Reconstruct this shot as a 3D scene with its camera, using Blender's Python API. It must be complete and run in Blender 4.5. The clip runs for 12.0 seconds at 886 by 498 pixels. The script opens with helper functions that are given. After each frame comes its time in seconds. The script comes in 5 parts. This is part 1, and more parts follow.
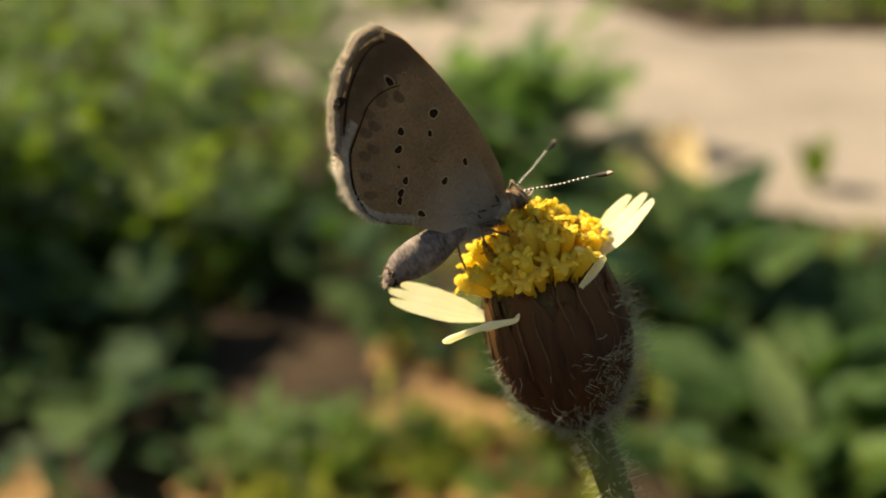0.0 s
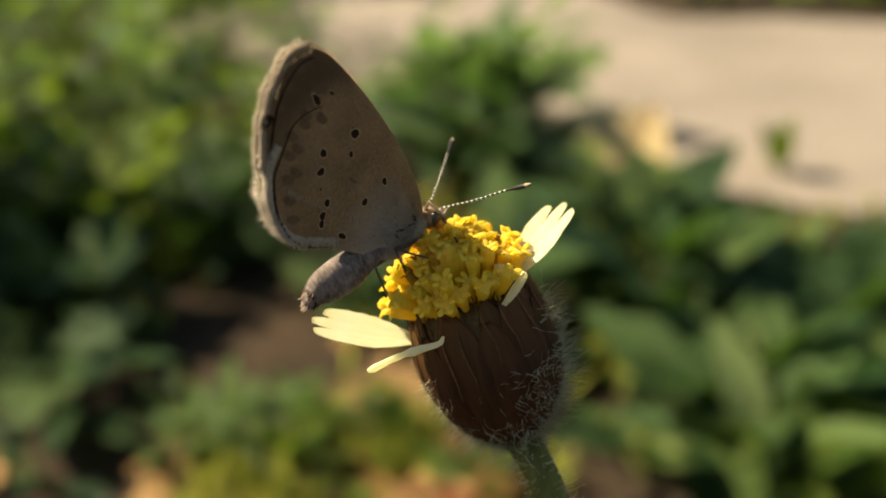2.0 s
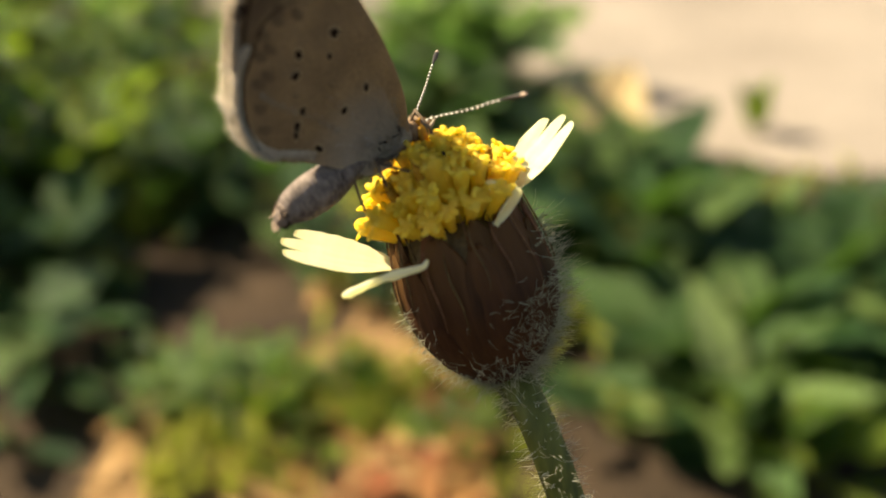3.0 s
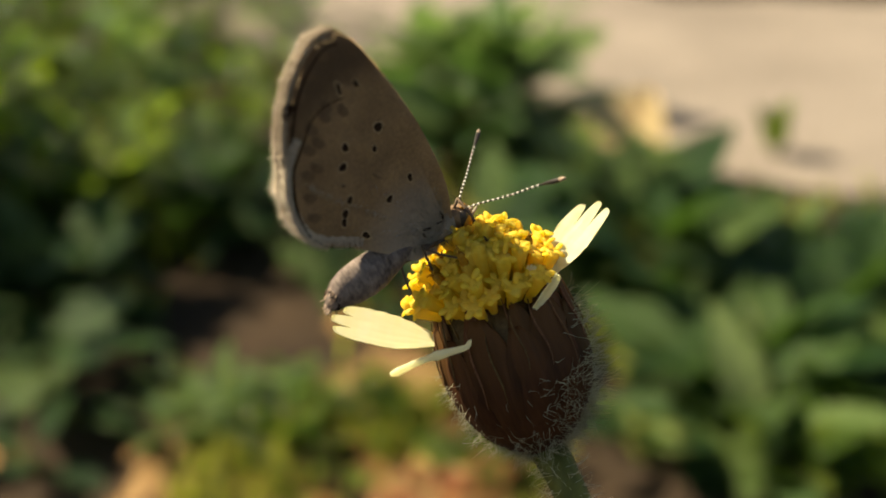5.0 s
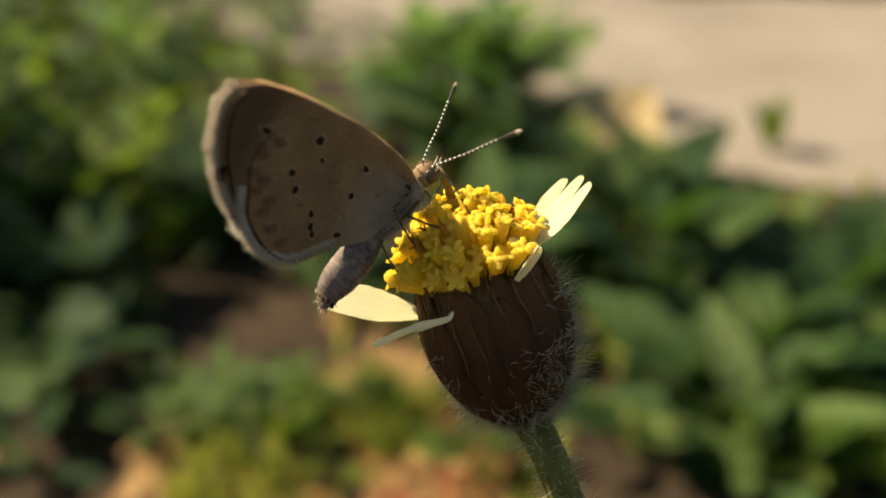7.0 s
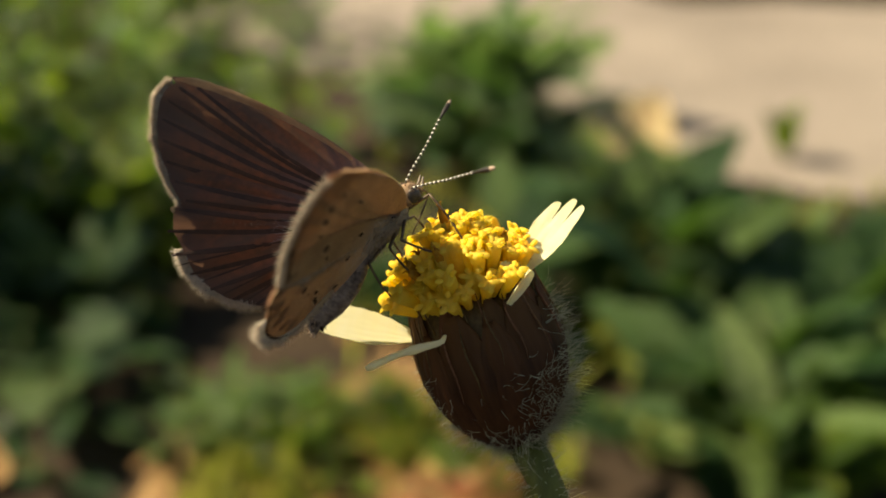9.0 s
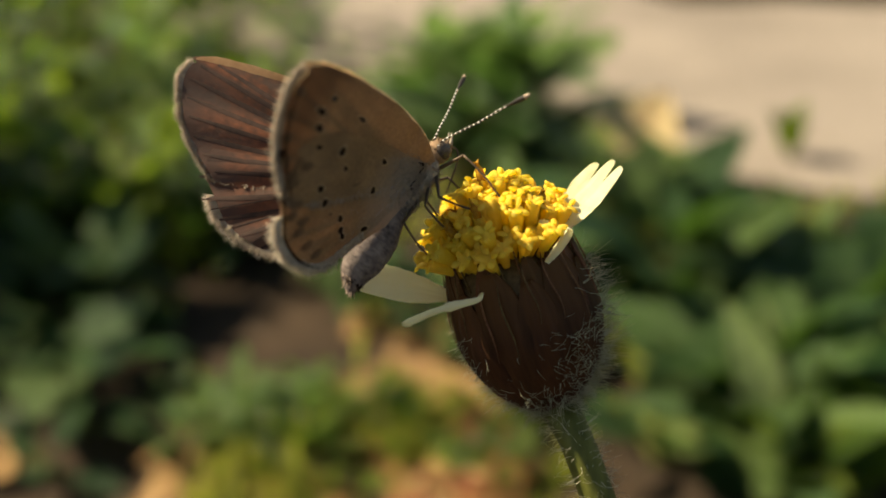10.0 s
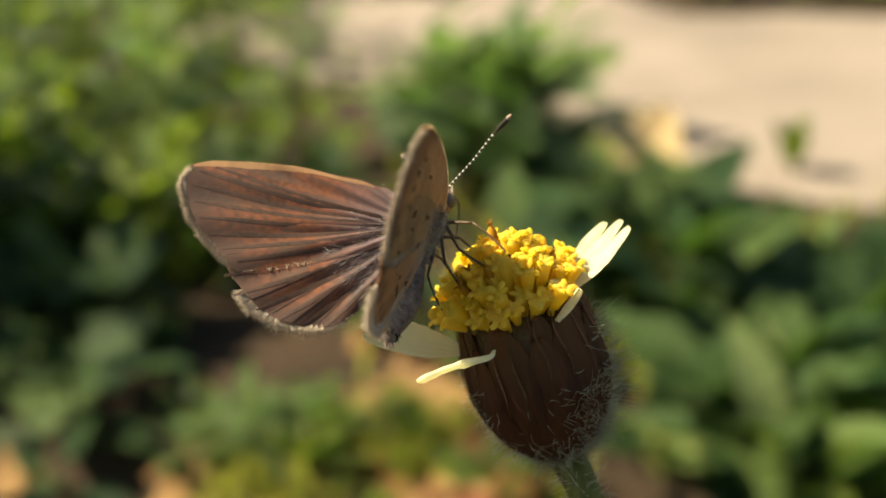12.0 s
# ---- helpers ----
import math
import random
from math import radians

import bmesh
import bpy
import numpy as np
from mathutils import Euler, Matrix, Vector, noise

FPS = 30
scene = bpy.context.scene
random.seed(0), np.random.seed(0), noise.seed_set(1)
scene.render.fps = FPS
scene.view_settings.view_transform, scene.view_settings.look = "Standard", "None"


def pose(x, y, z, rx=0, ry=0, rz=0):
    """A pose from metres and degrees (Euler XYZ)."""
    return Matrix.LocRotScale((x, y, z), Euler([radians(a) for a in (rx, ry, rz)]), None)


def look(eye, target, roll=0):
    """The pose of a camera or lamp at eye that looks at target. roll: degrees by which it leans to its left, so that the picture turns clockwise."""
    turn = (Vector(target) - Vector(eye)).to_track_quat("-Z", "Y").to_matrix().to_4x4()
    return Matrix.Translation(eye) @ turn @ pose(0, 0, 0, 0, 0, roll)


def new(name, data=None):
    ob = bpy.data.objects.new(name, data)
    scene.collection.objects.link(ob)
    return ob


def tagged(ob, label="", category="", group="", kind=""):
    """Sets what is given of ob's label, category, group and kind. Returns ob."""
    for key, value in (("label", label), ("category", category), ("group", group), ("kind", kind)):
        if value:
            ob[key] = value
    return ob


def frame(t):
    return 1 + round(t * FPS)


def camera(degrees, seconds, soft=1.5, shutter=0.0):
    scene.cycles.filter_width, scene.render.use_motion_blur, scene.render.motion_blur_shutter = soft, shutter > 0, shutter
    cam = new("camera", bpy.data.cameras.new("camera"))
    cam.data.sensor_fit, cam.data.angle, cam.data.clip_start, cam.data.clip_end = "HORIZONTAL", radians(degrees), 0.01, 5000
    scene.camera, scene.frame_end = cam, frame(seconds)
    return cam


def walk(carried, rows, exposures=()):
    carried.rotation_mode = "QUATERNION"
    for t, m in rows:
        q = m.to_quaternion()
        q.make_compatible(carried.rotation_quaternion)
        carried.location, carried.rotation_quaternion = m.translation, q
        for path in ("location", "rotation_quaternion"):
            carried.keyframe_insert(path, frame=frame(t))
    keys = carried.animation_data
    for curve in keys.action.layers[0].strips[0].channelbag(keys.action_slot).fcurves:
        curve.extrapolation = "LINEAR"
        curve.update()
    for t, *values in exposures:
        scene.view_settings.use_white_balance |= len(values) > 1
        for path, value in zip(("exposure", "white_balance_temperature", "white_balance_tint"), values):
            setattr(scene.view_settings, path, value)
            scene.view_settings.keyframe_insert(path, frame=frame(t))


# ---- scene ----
# Lengths in the tables are millimetres. The view plane: x right, y away from the eye, z up, leaning with the eye's downward look.
MM = 0.001
TILT, HEIGHT = -25.0, 200.0
cam = camera(42.3, 12.0, soft=1.7)
cam.data.dof.use_dof = True
cam.data.dof.focus_distance = 0.0532
cam.data.dof.aperture_fstop = 33.0
VIEW = Matrix.Translation((0, 0, HEIGHT * MM)) @ Matrix.Rotation(radians(TILT), 4, "X")
# seconds, x, y, z, yaw, pitch, roll
CAMERA = [
    (0, -0.16, -58.15, -2.6, 1.99, 2.13, 0.54), (0.1, 2.01, -58.01, -1.13, 1.99, 2.09, 0.55), (0.2, 2.9, -57.87, -0.52, 1.99, 2.06, 0.56),
    (0.3, 1.03, -57.73, -1.5, 1.99, 2.03, 0.57), (0.4, -1.24, -57.59, -2.61, 1.98, 1.99, 0.58), (0.5, -1.28, -57.45, -2.53, 1.98, 1.96, 0.6),
    (0.6, 0.54, -57.59, -1.55, 2.02, 1.94, 0.71), (0.7, 0.86, -57.72, -1.06, 2.05, 1.93, 0.83), (0.8, -0.03, -57.86, -0.67, 2.08, 1.91, 0.95),
    (0.9, -0.24, -57.99, -0.51, 2.11, 1.89, 1.06), (1, 1.31, -58.12, -0.58, 2.15, 1.87, 1.18), (1.2, 1.54, -58.14, -0.25, 1.83, 1.63, 0.3),
    (1.5, 0.61, -58.17, 1.17, 1.35, 1.28, -1.02), (1.8, 0.26, -57.66, 2.09, 0.72, 1.06, -0.51), (2, 0.33, -57.33, -1.03, 0.29, 0.92, -0.17),
    (2.1, -1.03, -56.89, -1.95, 0.3, 0.72, -0.31), (2.3, -1.65, -56, -2.22, 0.31, 0.34, -0.57), (2.5, -0.84, -55.12, -1.16, 0.32, -0.04, -0.84),
    (2.7, 0.23, -53.72, -0.62, -0.21, -0.38, -0.65), (3, 0.03, -51.63, -3.03, -1, -0.89, -0.36), (3.2, -0.13, -51.88, -3.53, -0.78, -0.69, -0.55),
    (3.4, -0.95, -52.13, -0.83, -0.56, -0.5, -0.74), (3.5, -0.97, -52.26, -0.39, -0.45, -0.41, -0.83), (3.7, -1.58, -52.9, 0.23, -0.45, -0.4, -0.84),
    (5.3, -0.28, -54.86, 0.01, 0, -0, -0), (5.5, 0, -55, 0, 0, 0, 0), (6, 0.51, -54.99, -0.24, -0.03, -0.1, 0.14),
    (6.5, 0.51, -54.88, -1.08, -0.12, -0.21, 0.31), (7, 0.1, -54.93, -1.15, -0.13, -0.08, 0.11), (7.2, 1.26, -55.65, 0.66, -0.13, -0.07, 0.12),
    (8.8, 1.25, -55.21, -0.66, 0.61, 0.38, 0.41), (9, 1.22, -55.41, -0.44, 0.62, 0.37, 0.42), (9.5, 0.32, -55.3, -0.56, 0.68, 0.52, 0.39),
    (10, -0.11, -54.96, -2.37, 0.75, 0.48, 0.38), (10.5, 1.06, -55.43, -0.8, 0.53, 0.61, 0.14), (11, 0.59, -56.12, 0.01, 0.6, 0.64, 0.22),
    (11.5, 0.22, -56.72, -0.38, 0.78, 0.87, 0.44), (12, -0.35, -56.87, 0.03, 0.93, 0.91, 0.54),
]

walk(cam, [(t, VIEW @ Matrix.Translation((x * MM, y * MM, z * MM)) @ Matrix.Rotation(radians(yaw), 4, "Z") @ Matrix.Rotation(radians(pitch), 4, "X")
            @ Matrix.Rotation(radians(roll), 4, "Y") @ Matrix.Rotation(radians(90), 4, "X")) for t, x, y, z, yaw, pitch, roll in CAMERA],
     [(0.0, 1.13, 7750, 5), (2.6, 1.08, 7750, 5), (3.0, 1.48, 7750, 5), (3.7, 1.50, 7750, 5), (5.3, 1.00, 7750, 5), (10.0, 0.98, 7750, 5), (10.4, 1.32, 7750, 5), (12.0, 1.32, 7750, 5)])

# ---- light ----
SUN_WAY = Vector((-0.655, 0.12, 0.746)).normalized()
world = bpy.data.worlds.new("sky")
scene.world = world
world.use_nodes = True
sky = world.node_tree.nodes.new("ShaderNodeTexSky")
sky.sky_type, sky.sun_disc = "NISHITA", False
sky.sun_elevation = math.asin(SUN_WAY.z)
sky.sun_rotation = math.atan2(SUN_WAY.x, SUN_WAY.y)
backdrop = world.node_tree.nodes["Background"]
backdrop.inputs["Strength"].default_value = 0.062
world.node_tree.links.new(sky.outputs[0], backdrop.inputs["Color"])
sun = new("sun", bpy.data.lights.new("sun", "SUN"))
sun.data.energy, sun.data.angle, sun.data.color = 5.6, radians(0.53), (1.0, 0.91, 0.74)
sun.matrix_world = look((0, 0, 3), Vector((0, 0, 3)) - SUN_WAY)


# ---- materials ----
def ramp_colours(tree, source, stops):
    node = tree.nodes.new("ShaderNodeValToRGB")
    tree.links.new(source, node.inputs[0])
    while len(node.color_ramp.elements) < len(stops):
        node.color_ramp.elements.new(0.5)
    for e, (p, c) in zip(node.color_ramp.elements, stops):
        e.position, e.color = p, (*c, 1)
    return node.outputs[0]


def surface(name, dark, light, rough=0.6, grain=900.0, coarse=120.0, bump=0.0, through_light=0.0, through_colour=None, vary=0.0, stretch=(1, 1, 1), gloss=0.3, sheen=0.0):
    """Two noises mix dark and light; bump in metres; through_light is the share that shines through."""
    m = bpy.data.materials.new(name)
    m.use_nodes = True
    t = m.node_tree
    bsdf, out = t.nodes["Principled BSDF"], t.nodes["Material Output"]
    where = t.nodes.new("ShaderNodeTexCoord")
    scale = t.nodes.new("ShaderNodeMapping")
    scale.inputs["Scale"].default_value = stretch
    t.links.new(where.outputs["Object"], scale.inputs[0])
    fine, wide = t.nodes.new("ShaderNodeTexNoise"), t.nodes.new("ShaderNodeTexNoise")
    fine.inputs["Scale"].default_value, wide.inputs["Scale"].default_value = grain, coarse
    fine.inputs["Detail"].default_value, wide.inputs["Detail"].default_value = 5, 3
    for n in (fine, wide):
        t.links.new(scale.outputs[0], n.inputs["Vector"])
    mix = t.nodes.new("ShaderNodeMath")
    mix.operation = "MULTIPLY_ADD"
    mix.inputs[1].default_value = 0.5
    half = t.nodes.new("ShaderNodeMath")
    half.operation = "MULTIPLY"
    half.inputs[1].default_value = 0.5
    t.links.new(wide.outputs[0], half.inputs[0])
    t.links.new(fine.outputs[0], mix.inputs[0])
    t.links.new(half.outputs[0], mix.inputs[2])
    colour = ramp_colours(t, mix.outputs[0], [(0.36, dark), (0.64, light)])
    if vary:
        info, hue = t.nodes.new("ShaderNodeObjectInfo"), t.nodes.new("ShaderNodeHueSaturation")
        val, hv = t.nodes.new("ShaderNodeMapRange"), t.nodes.new("ShaderNodeMapRange")
        val.inputs["To Min"].default_value, val.inputs["To Max"].default_value = 1 - vary, 1 + vary
        hv.inputs["To Min"].default_value, hv.inputs["To Max"].default_value = 0.5 + vary * 0.07, 0.5 - vary * 0.07
        t.links.new(info.outputs["Random"], val.inputs[0])
        t.links.new(info.outputs["Random"], hv.inputs[0])
        t.links.new(val.outputs[0], hue.inputs["Value"])
        t.links.new(hv.outputs[0], hue.inputs["Hue"])
        t.links.new(colour, hue.inputs["Color"])
        colour = hue.outputs[0]
    t.links.new(colour, bsdf.inputs["Base Color"])
    bsdf.inputs["Roughness"].default_value = rough
    bsdf.inputs["Specular IOR Level"].default_value = gloss
    bsdf.inputs["Sheen Weight"].default_value = sheen
    if bump:
        relief = t.nodes.new("ShaderNodeBump")
        relief.inputs["Distance"].default_value = bump
        relief.inputs["Strength"].default_value = 1.0
        t.links.new(mix.outputs[0], relief.inputs["Height"])
        t.links.new(relief.outputs[0], bsdf.inputs["Normal"])
    if through_light:
        glow, blend = t.nodes.new("ShaderNodeBsdfTranslucent"), t.nodes.new("ShaderNodeMixShader")
        blend.inputs[0].default_value = through_light
        if through_colour:
            glow.inputs["Color"].default_value = (*through_colour, 1)
        else:
            t.links.new(colour, glow.inputs["Color"])
        t.links.new(bsdf.outputs[0], blend.inputs[1])
        t.links.new(glow.outputs[0], blend.inputs[2])
        t.links.new(blend.outputs[0], out.inputs["Surface"])
    return m


SOIL = surface("dark_soil", (0.014, 0.009, 0.005), (0.060, 0.036, 0.020), 0.95, 900, 22, 0.004)
SAND = surface("sandy_path", (0.155, 0.127, 0.106), (0.275, 0.229, 0.194), 0.95, 500, 7, 0.002)
LEAF = surface("weed_leaf", (0.042, 0.082, 0.012), (0.12, 0.18, 0.028), 0.27, 500, 60, 0.0006, 0.42, (0.24, 0.36, 0.03), 0.5, gloss=0.45)
# dark green of some leaves; on other weeds the darkness is painted-in shade
LEAF_DARK = surface("dark_and_shaded_leaf", (0.012, 0.036, 0.009), (0.046, 0.088, 0.022), 0.45, 500, 60, 0.0004, 0.25, (0.08, 0.17, 0.02), 0.6, gloss=0.2)
LEAF_GREY = surface("grey_green_leaf", (0.022, 0.055, 0.017), (0.072, 0.125, 0.040), 0.34, 500, 60, 0.0004, 0.35, (0.10, 0.20, 0.035), 0.5, gloss=0.4)
# light green of the rosette; on other weeds sunlit brightness put into the colour
PALE_LEAF = surface("pale_and_sunlit_leaf", (0.062, 0.115, 0.033), (0.150, 0.230, 0.075), 0.34, 500, 60, 0.0005, 0.40, (0.20, 0.33, 0.07), 0.4, gloss=0.4)
GRASS = surface("grass_blade", (0.17, 0.20, 0.03), (0.42, 0.42, 0.07), 0.5, 600, 30, 0.0, 0.4)
STRAW = surface("dry_leaf", (0.16, 0.062, 0.021), (0.42, 0.185, 0.066), 0.7, 400, 60, 0.0006, 0.2, None, 0.35)
YELLOWED = surface("yellowed_leaf", (0.45, 0.32, 0.15), (0.62, 0.48, 0.27), 0.6, 400, 60, 0.0004, 0.3)
LITTER = surface("straw_litter", (0.12, 0.062, 0.025), (0.44, 0.27, 0.12), 0.8, 300, 25, 0.0, 0.2)
STALK = surface("hairy_green_stalk", (0.055, 0.066, 0.012), (0.16, 0.16, 0.032), 0.55, 2500, 500, 0.00006, 0.25, None, 0, (1, 1, 0.25))
BRACT = surface("purple_brown_bract", (0.010, 0.005, 0.0035), (0.090, 0.034, 0.015), 0.6, 3200, 500, 0.00010, 0.25, (0.30, 0.09, 0.03), 0.4, (1, 1, 0.07), gloss=0.15)
PAPPUS = surface("straw_bristle", (0.11, 0.052, 0.020), (0.27, 0.145, 0.058), 0.6, 5000, 800, 0, 0.35, None, 0.4)
PETAL = surface("cream_petal", (0.90, 0.85, 0.58), (0.95, 0.93, 0.76), 0.6, 2500, 500, 0.00004, 0.6, (0.98, 0.94, 0.62), 0, (1, 0.2, 1))
FLORET = surface("yellow_floret", (0.87, 0.62, 0.055), (0.97, 0.84, 0.20), 0.5, 4200, 900, 0.00010, 0.66, (1.0, 0.86, 0.20), 0.14)
STAMEN = surface("orange_brown_anther", (0.30, 0.12, 0.01), (0.62, 0.32, 0.02), 0.6, 4000, 800, 0.00003, 0.2, None, 0.2)
# white hair again, with the cup's shaded side put into a duller colour
CUP_HAIR = surface("shade_dulled_hair", (0.36, 0.33, 0.22), (0.62, 0.58, 0.42), 0.55, 3000, 500, 0, 0.35)
HAIR = surface("white_hair", (0.66, 0.61, 0.46), (0.86, 0.81, 0.66), 0.5, 3000, 500, 0, 0.5)
UNDER = surface("taupe_wing_scales", (0.130, 0.076, 0.037), (0.315, 0.196, 0.100), 0.75, 6000, 520, 0.00003, 0.14, (0.80, 0.60, 0.38))
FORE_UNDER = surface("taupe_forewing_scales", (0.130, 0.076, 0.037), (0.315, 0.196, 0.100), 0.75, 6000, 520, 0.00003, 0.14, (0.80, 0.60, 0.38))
UPPER = surface("brown_wing_scales", (0.055, 0.031, 0.023), (0.255, 0.092, 0.048), 0.6, 3500, 170, 0.00003, 0.14, (0.80, 0.42, 0.26), gloss=0.14)
VEIN = surface("dark_wing_vein", (0.024, 0.013, 0.010), (0.065, 0.033, 0.023), 0.7, 5000, 700)
MARK = surface("black_brown_mark", (0.014, 0.008, 0.005), (0.035, 0.020, 0.012), 0.9, 6000, 900, gloss=0.05)
RING = surface("pale_scale_ring", (0.30, 0.205, 0.12), (0.46, 0.33, 0.20), 0.8, 6000, 900, 0, 0.2, (0.75, 0.60, 0.40))
SMUDGE = surface("faint_brown_mark", (0.085, 0.050, 0.027), (0.17, 0.105, 0.058), 0.8, 6000, 600, 0, 0.2, (0.52, 0.39, 0.25))
FORE_FRINGE = surface("tan_fringe", (0.32, 0.25, 0.185), (0.56, 0.47, 0.37), 0.7, 6000, 900, 0, 0.25)
FRINGE = surface("pale_fringe", (0.58, 0.49, 0.39), (0.83, 0.74, 0.62), 0.7, 6000, 900, 0, 0.4)
FUR = surface("grey_brown_fur", (0.17, 0.135, 0.105), (0.40, 0.335, 0.265), 0.85, 6000, 900, 0.00005)
ABDOMEN = surface("grey_abdomen_scales", (0.058, 0.042, 0.038), (0.25, 0.195, 0.17), 0.8, 5000, 700, 0.00010, stretch=(1, 0.5, 0.5))
EYE_DARK = surface("compound_eye", (0.045, 0.033, 0.026), (0.11, 0.085, 0.065), 0.25, 9000, 1500, 0.00001)
LEG = surface("brown_leg", (0.05, 0.032, 0.02), (0.13, 0.085, 0.052), 0.6, 6000, 900)
ANT_DARK = surface("black_antenna", (0.014, 0.010, 0.008), (0.03, 0.022, 0.017), 0.5, 6000, 900)
ANT_PALE = surface("white_antenna_band", (0.62, 0.58, 0.50), (0.76, 0.72, 0.64), 0.6, 6000, 900)
COSTA = surface("tan_wing_edge", (0.30, 0.17, 0.085), (0.50, 0.30, 0.16), 0.7, 6000, 900, 0, 0.4, (0.8, 0.5, 0.28))
SILVER = surface("silver_grey_hair", (0.30, 0.28, 0.30), (0.52, 0.50, 0.52), 0.5, 6000, 900, 0, 0.2)
HEAD_FUR = surface("brown_head_fur", (0.13, 0.078, 0.042), (0.32, 0.205, 0.125), 0.85, 6000, 900, 0.00005)
RUST = surface("rusty_tuft", (0.30, 0.20, 0.14), (0.55, 0.42, 0.33), 0.8, 6000, 900, 0, 0.2)


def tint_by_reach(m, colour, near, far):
    """Mixes another colour into m, from near to far metres off the wing's root."""
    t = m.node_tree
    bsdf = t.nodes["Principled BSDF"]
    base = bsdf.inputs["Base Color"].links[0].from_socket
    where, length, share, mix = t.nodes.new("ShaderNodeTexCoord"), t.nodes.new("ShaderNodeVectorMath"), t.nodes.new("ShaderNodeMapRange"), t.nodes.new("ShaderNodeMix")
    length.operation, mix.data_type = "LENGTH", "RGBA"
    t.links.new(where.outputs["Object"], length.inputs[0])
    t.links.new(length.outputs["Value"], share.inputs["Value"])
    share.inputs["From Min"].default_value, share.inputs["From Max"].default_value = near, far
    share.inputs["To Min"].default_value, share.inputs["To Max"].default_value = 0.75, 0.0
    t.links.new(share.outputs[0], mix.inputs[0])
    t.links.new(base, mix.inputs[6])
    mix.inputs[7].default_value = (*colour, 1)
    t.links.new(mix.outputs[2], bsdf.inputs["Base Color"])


def streak_from_root(m, root, count, along, share, dark):
    """Radial streaks of scales that fan out from the wing's root, root in metres."""
    t = m.node_tree
    bsdf = t.nodes["Principled BSDF"]
    base = bsdf.inputs["Base Color"].links[0].from_socket
    where, move, split = t.nodes.new("ShaderNodeTexCoord"), t.nodes.new("ShaderNodeVectorMath"), t.nodes.new("ShaderNodeSeparateXYZ")
    move.operation = "SUBTRACT"
    move.inputs[1].default_value = root
    t.links.new(where.outputs["Object"], move.inputs[0])
    t.links.new(move.outputs[0], split.inputs[0])
    turn, reach = t.nodes.new("ShaderNodeMath"), t.nodes.new("ShaderNodeVectorMath")
    turn.operation, reach.operation = "ARCTAN2", "LENGTH"
    t.links.new(split.outputs[0], turn.inputs[0])
    t.links.new(split.outputs[2], turn.inputs[1])
    t.links.new(move.outputs[0], reach.inputs[0])
    fan, wide = t.nodes.new("ShaderNodeCombineXYZ"), t.nodes.new("ShaderNodeVectorMath")
    t.links.new(turn.outputs[0], fan.inputs[0])
    t.links.new(reach.outputs["Value"], fan.inputs[1])
    wide.operation = "MULTIPLY"
    wide.inputs[1].default_value = (count, along, 1)
    t.links.new(fan.outputs[0], wide.inputs[0])
    lines, mix = t.nodes.new("ShaderNodeTexNoise"), t.nodes.new("ShaderNodeMix")
    lines.inputs["Scale"].default_value, lines.inputs["Detail"].default_value = 1.0, 6
    t.links.new(wide.outputs[0], lines.inputs["Vector"])
    step = t.nodes.new("ShaderNodeMapRange")
    step.inputs["From Min"].default_value, step.inputs["From Max"].default_value, step.inputs["To Max"].default_value = 0.42, 0.66, share
    t.links.new(lines.outputs[0], step.inputs[0])
    mix.data_type = "RGBA"
    t.links.new(step.outputs[0], mix.inputs[0])
    t.links.new(base, mix.inputs[6])
    mix.inputs[7].default_value = (*dark, 1)
    t.links.new(mix.outputs[2], bsdf.inputs["Base Color"])
    for n in list(t.nodes):
        if n.type == "BSDF_TRANSLUCENT":
            tint = t.nodes.new("ShaderNodeMix")
            tint.data_type = "RGBA"
            t.links.new(step.outputs[0], tint.inputs[0])
            tint.inputs[6].default_value = n.inputs["Color"].default_value
            tint.inputs[7].default_value = [c * 0.45 for c in n.inputs["Color"].default_value[:3]] + [1]
            t.links.new(tint.outputs[2], n.inputs["Color"])


def border_by_reach(m, colour, inner, outer, share):
    """A dark border along the wing's fringed rim, from inner to outer share of its reach."""
    t = m.node_tree
    bsdf = t.nodes["Principled BSDF"]
    base = bsdf.inputs["Base Color"].links[0].from_socket
    reach, step, mix = t.nodes.new("ShaderNodeAttribute"), t.nodes.new("ShaderNodeMapRange"), t.nodes.new("ShaderNodeMix")
    reach.attribute_name, mix.data_type = "reach", "RGBA"
    step.inputs["From Min"].default_value, step.inputs["From Max"].default_value, step.inputs["To Max"].default_value = inner, outer, share
    t.links.new(reach.outputs["Fac"], step.inputs["Value"])
    t.links.new(step.outputs[0], mix.inputs[0])
    t.links.new(base, mix.inputs[6])
    mix.inputs[7].default_value = (*colour, 1)
    t.links.new(mix.outputs[2], bsdf.inputs["Base Color"])


def tip_tint(m, colour, low, high):
    """Another colour towards the bract's tip, heights in metres above the neck."""
    t = m.node_tree
    bsdf = t.nodes["Principled BSDF"]
    base = bsdf.inputs["Base Color"].links[0].from_socket
    where, split, step, mix = t.nodes.new("ShaderNodeTexCoord"), t.nodes.new("ShaderNodeSeparateXYZ"), t.nodes.new("ShaderNodeMapRange"), t.nodes.new("ShaderNodeMix")
    mix.data_type = "RGBA"
    t.links.new(where.outputs["Object"], split.inputs[0])
    t.links.new(split.outputs[2], step.inputs["Value"])
    step.inputs["From Min"].default_value, step.inputs["From Max"].default_value, step.inputs["To Max"].default_value = low, high, 0.6
    t.links.new(step.outputs[0], mix.inputs[0])
    t.links.new(base, mix.inputs[6])
    mix.inputs[7].default_value = (*colour, 1)
    t.links.new(mix.outputs[2], bsdf.inputs["Base Color"])


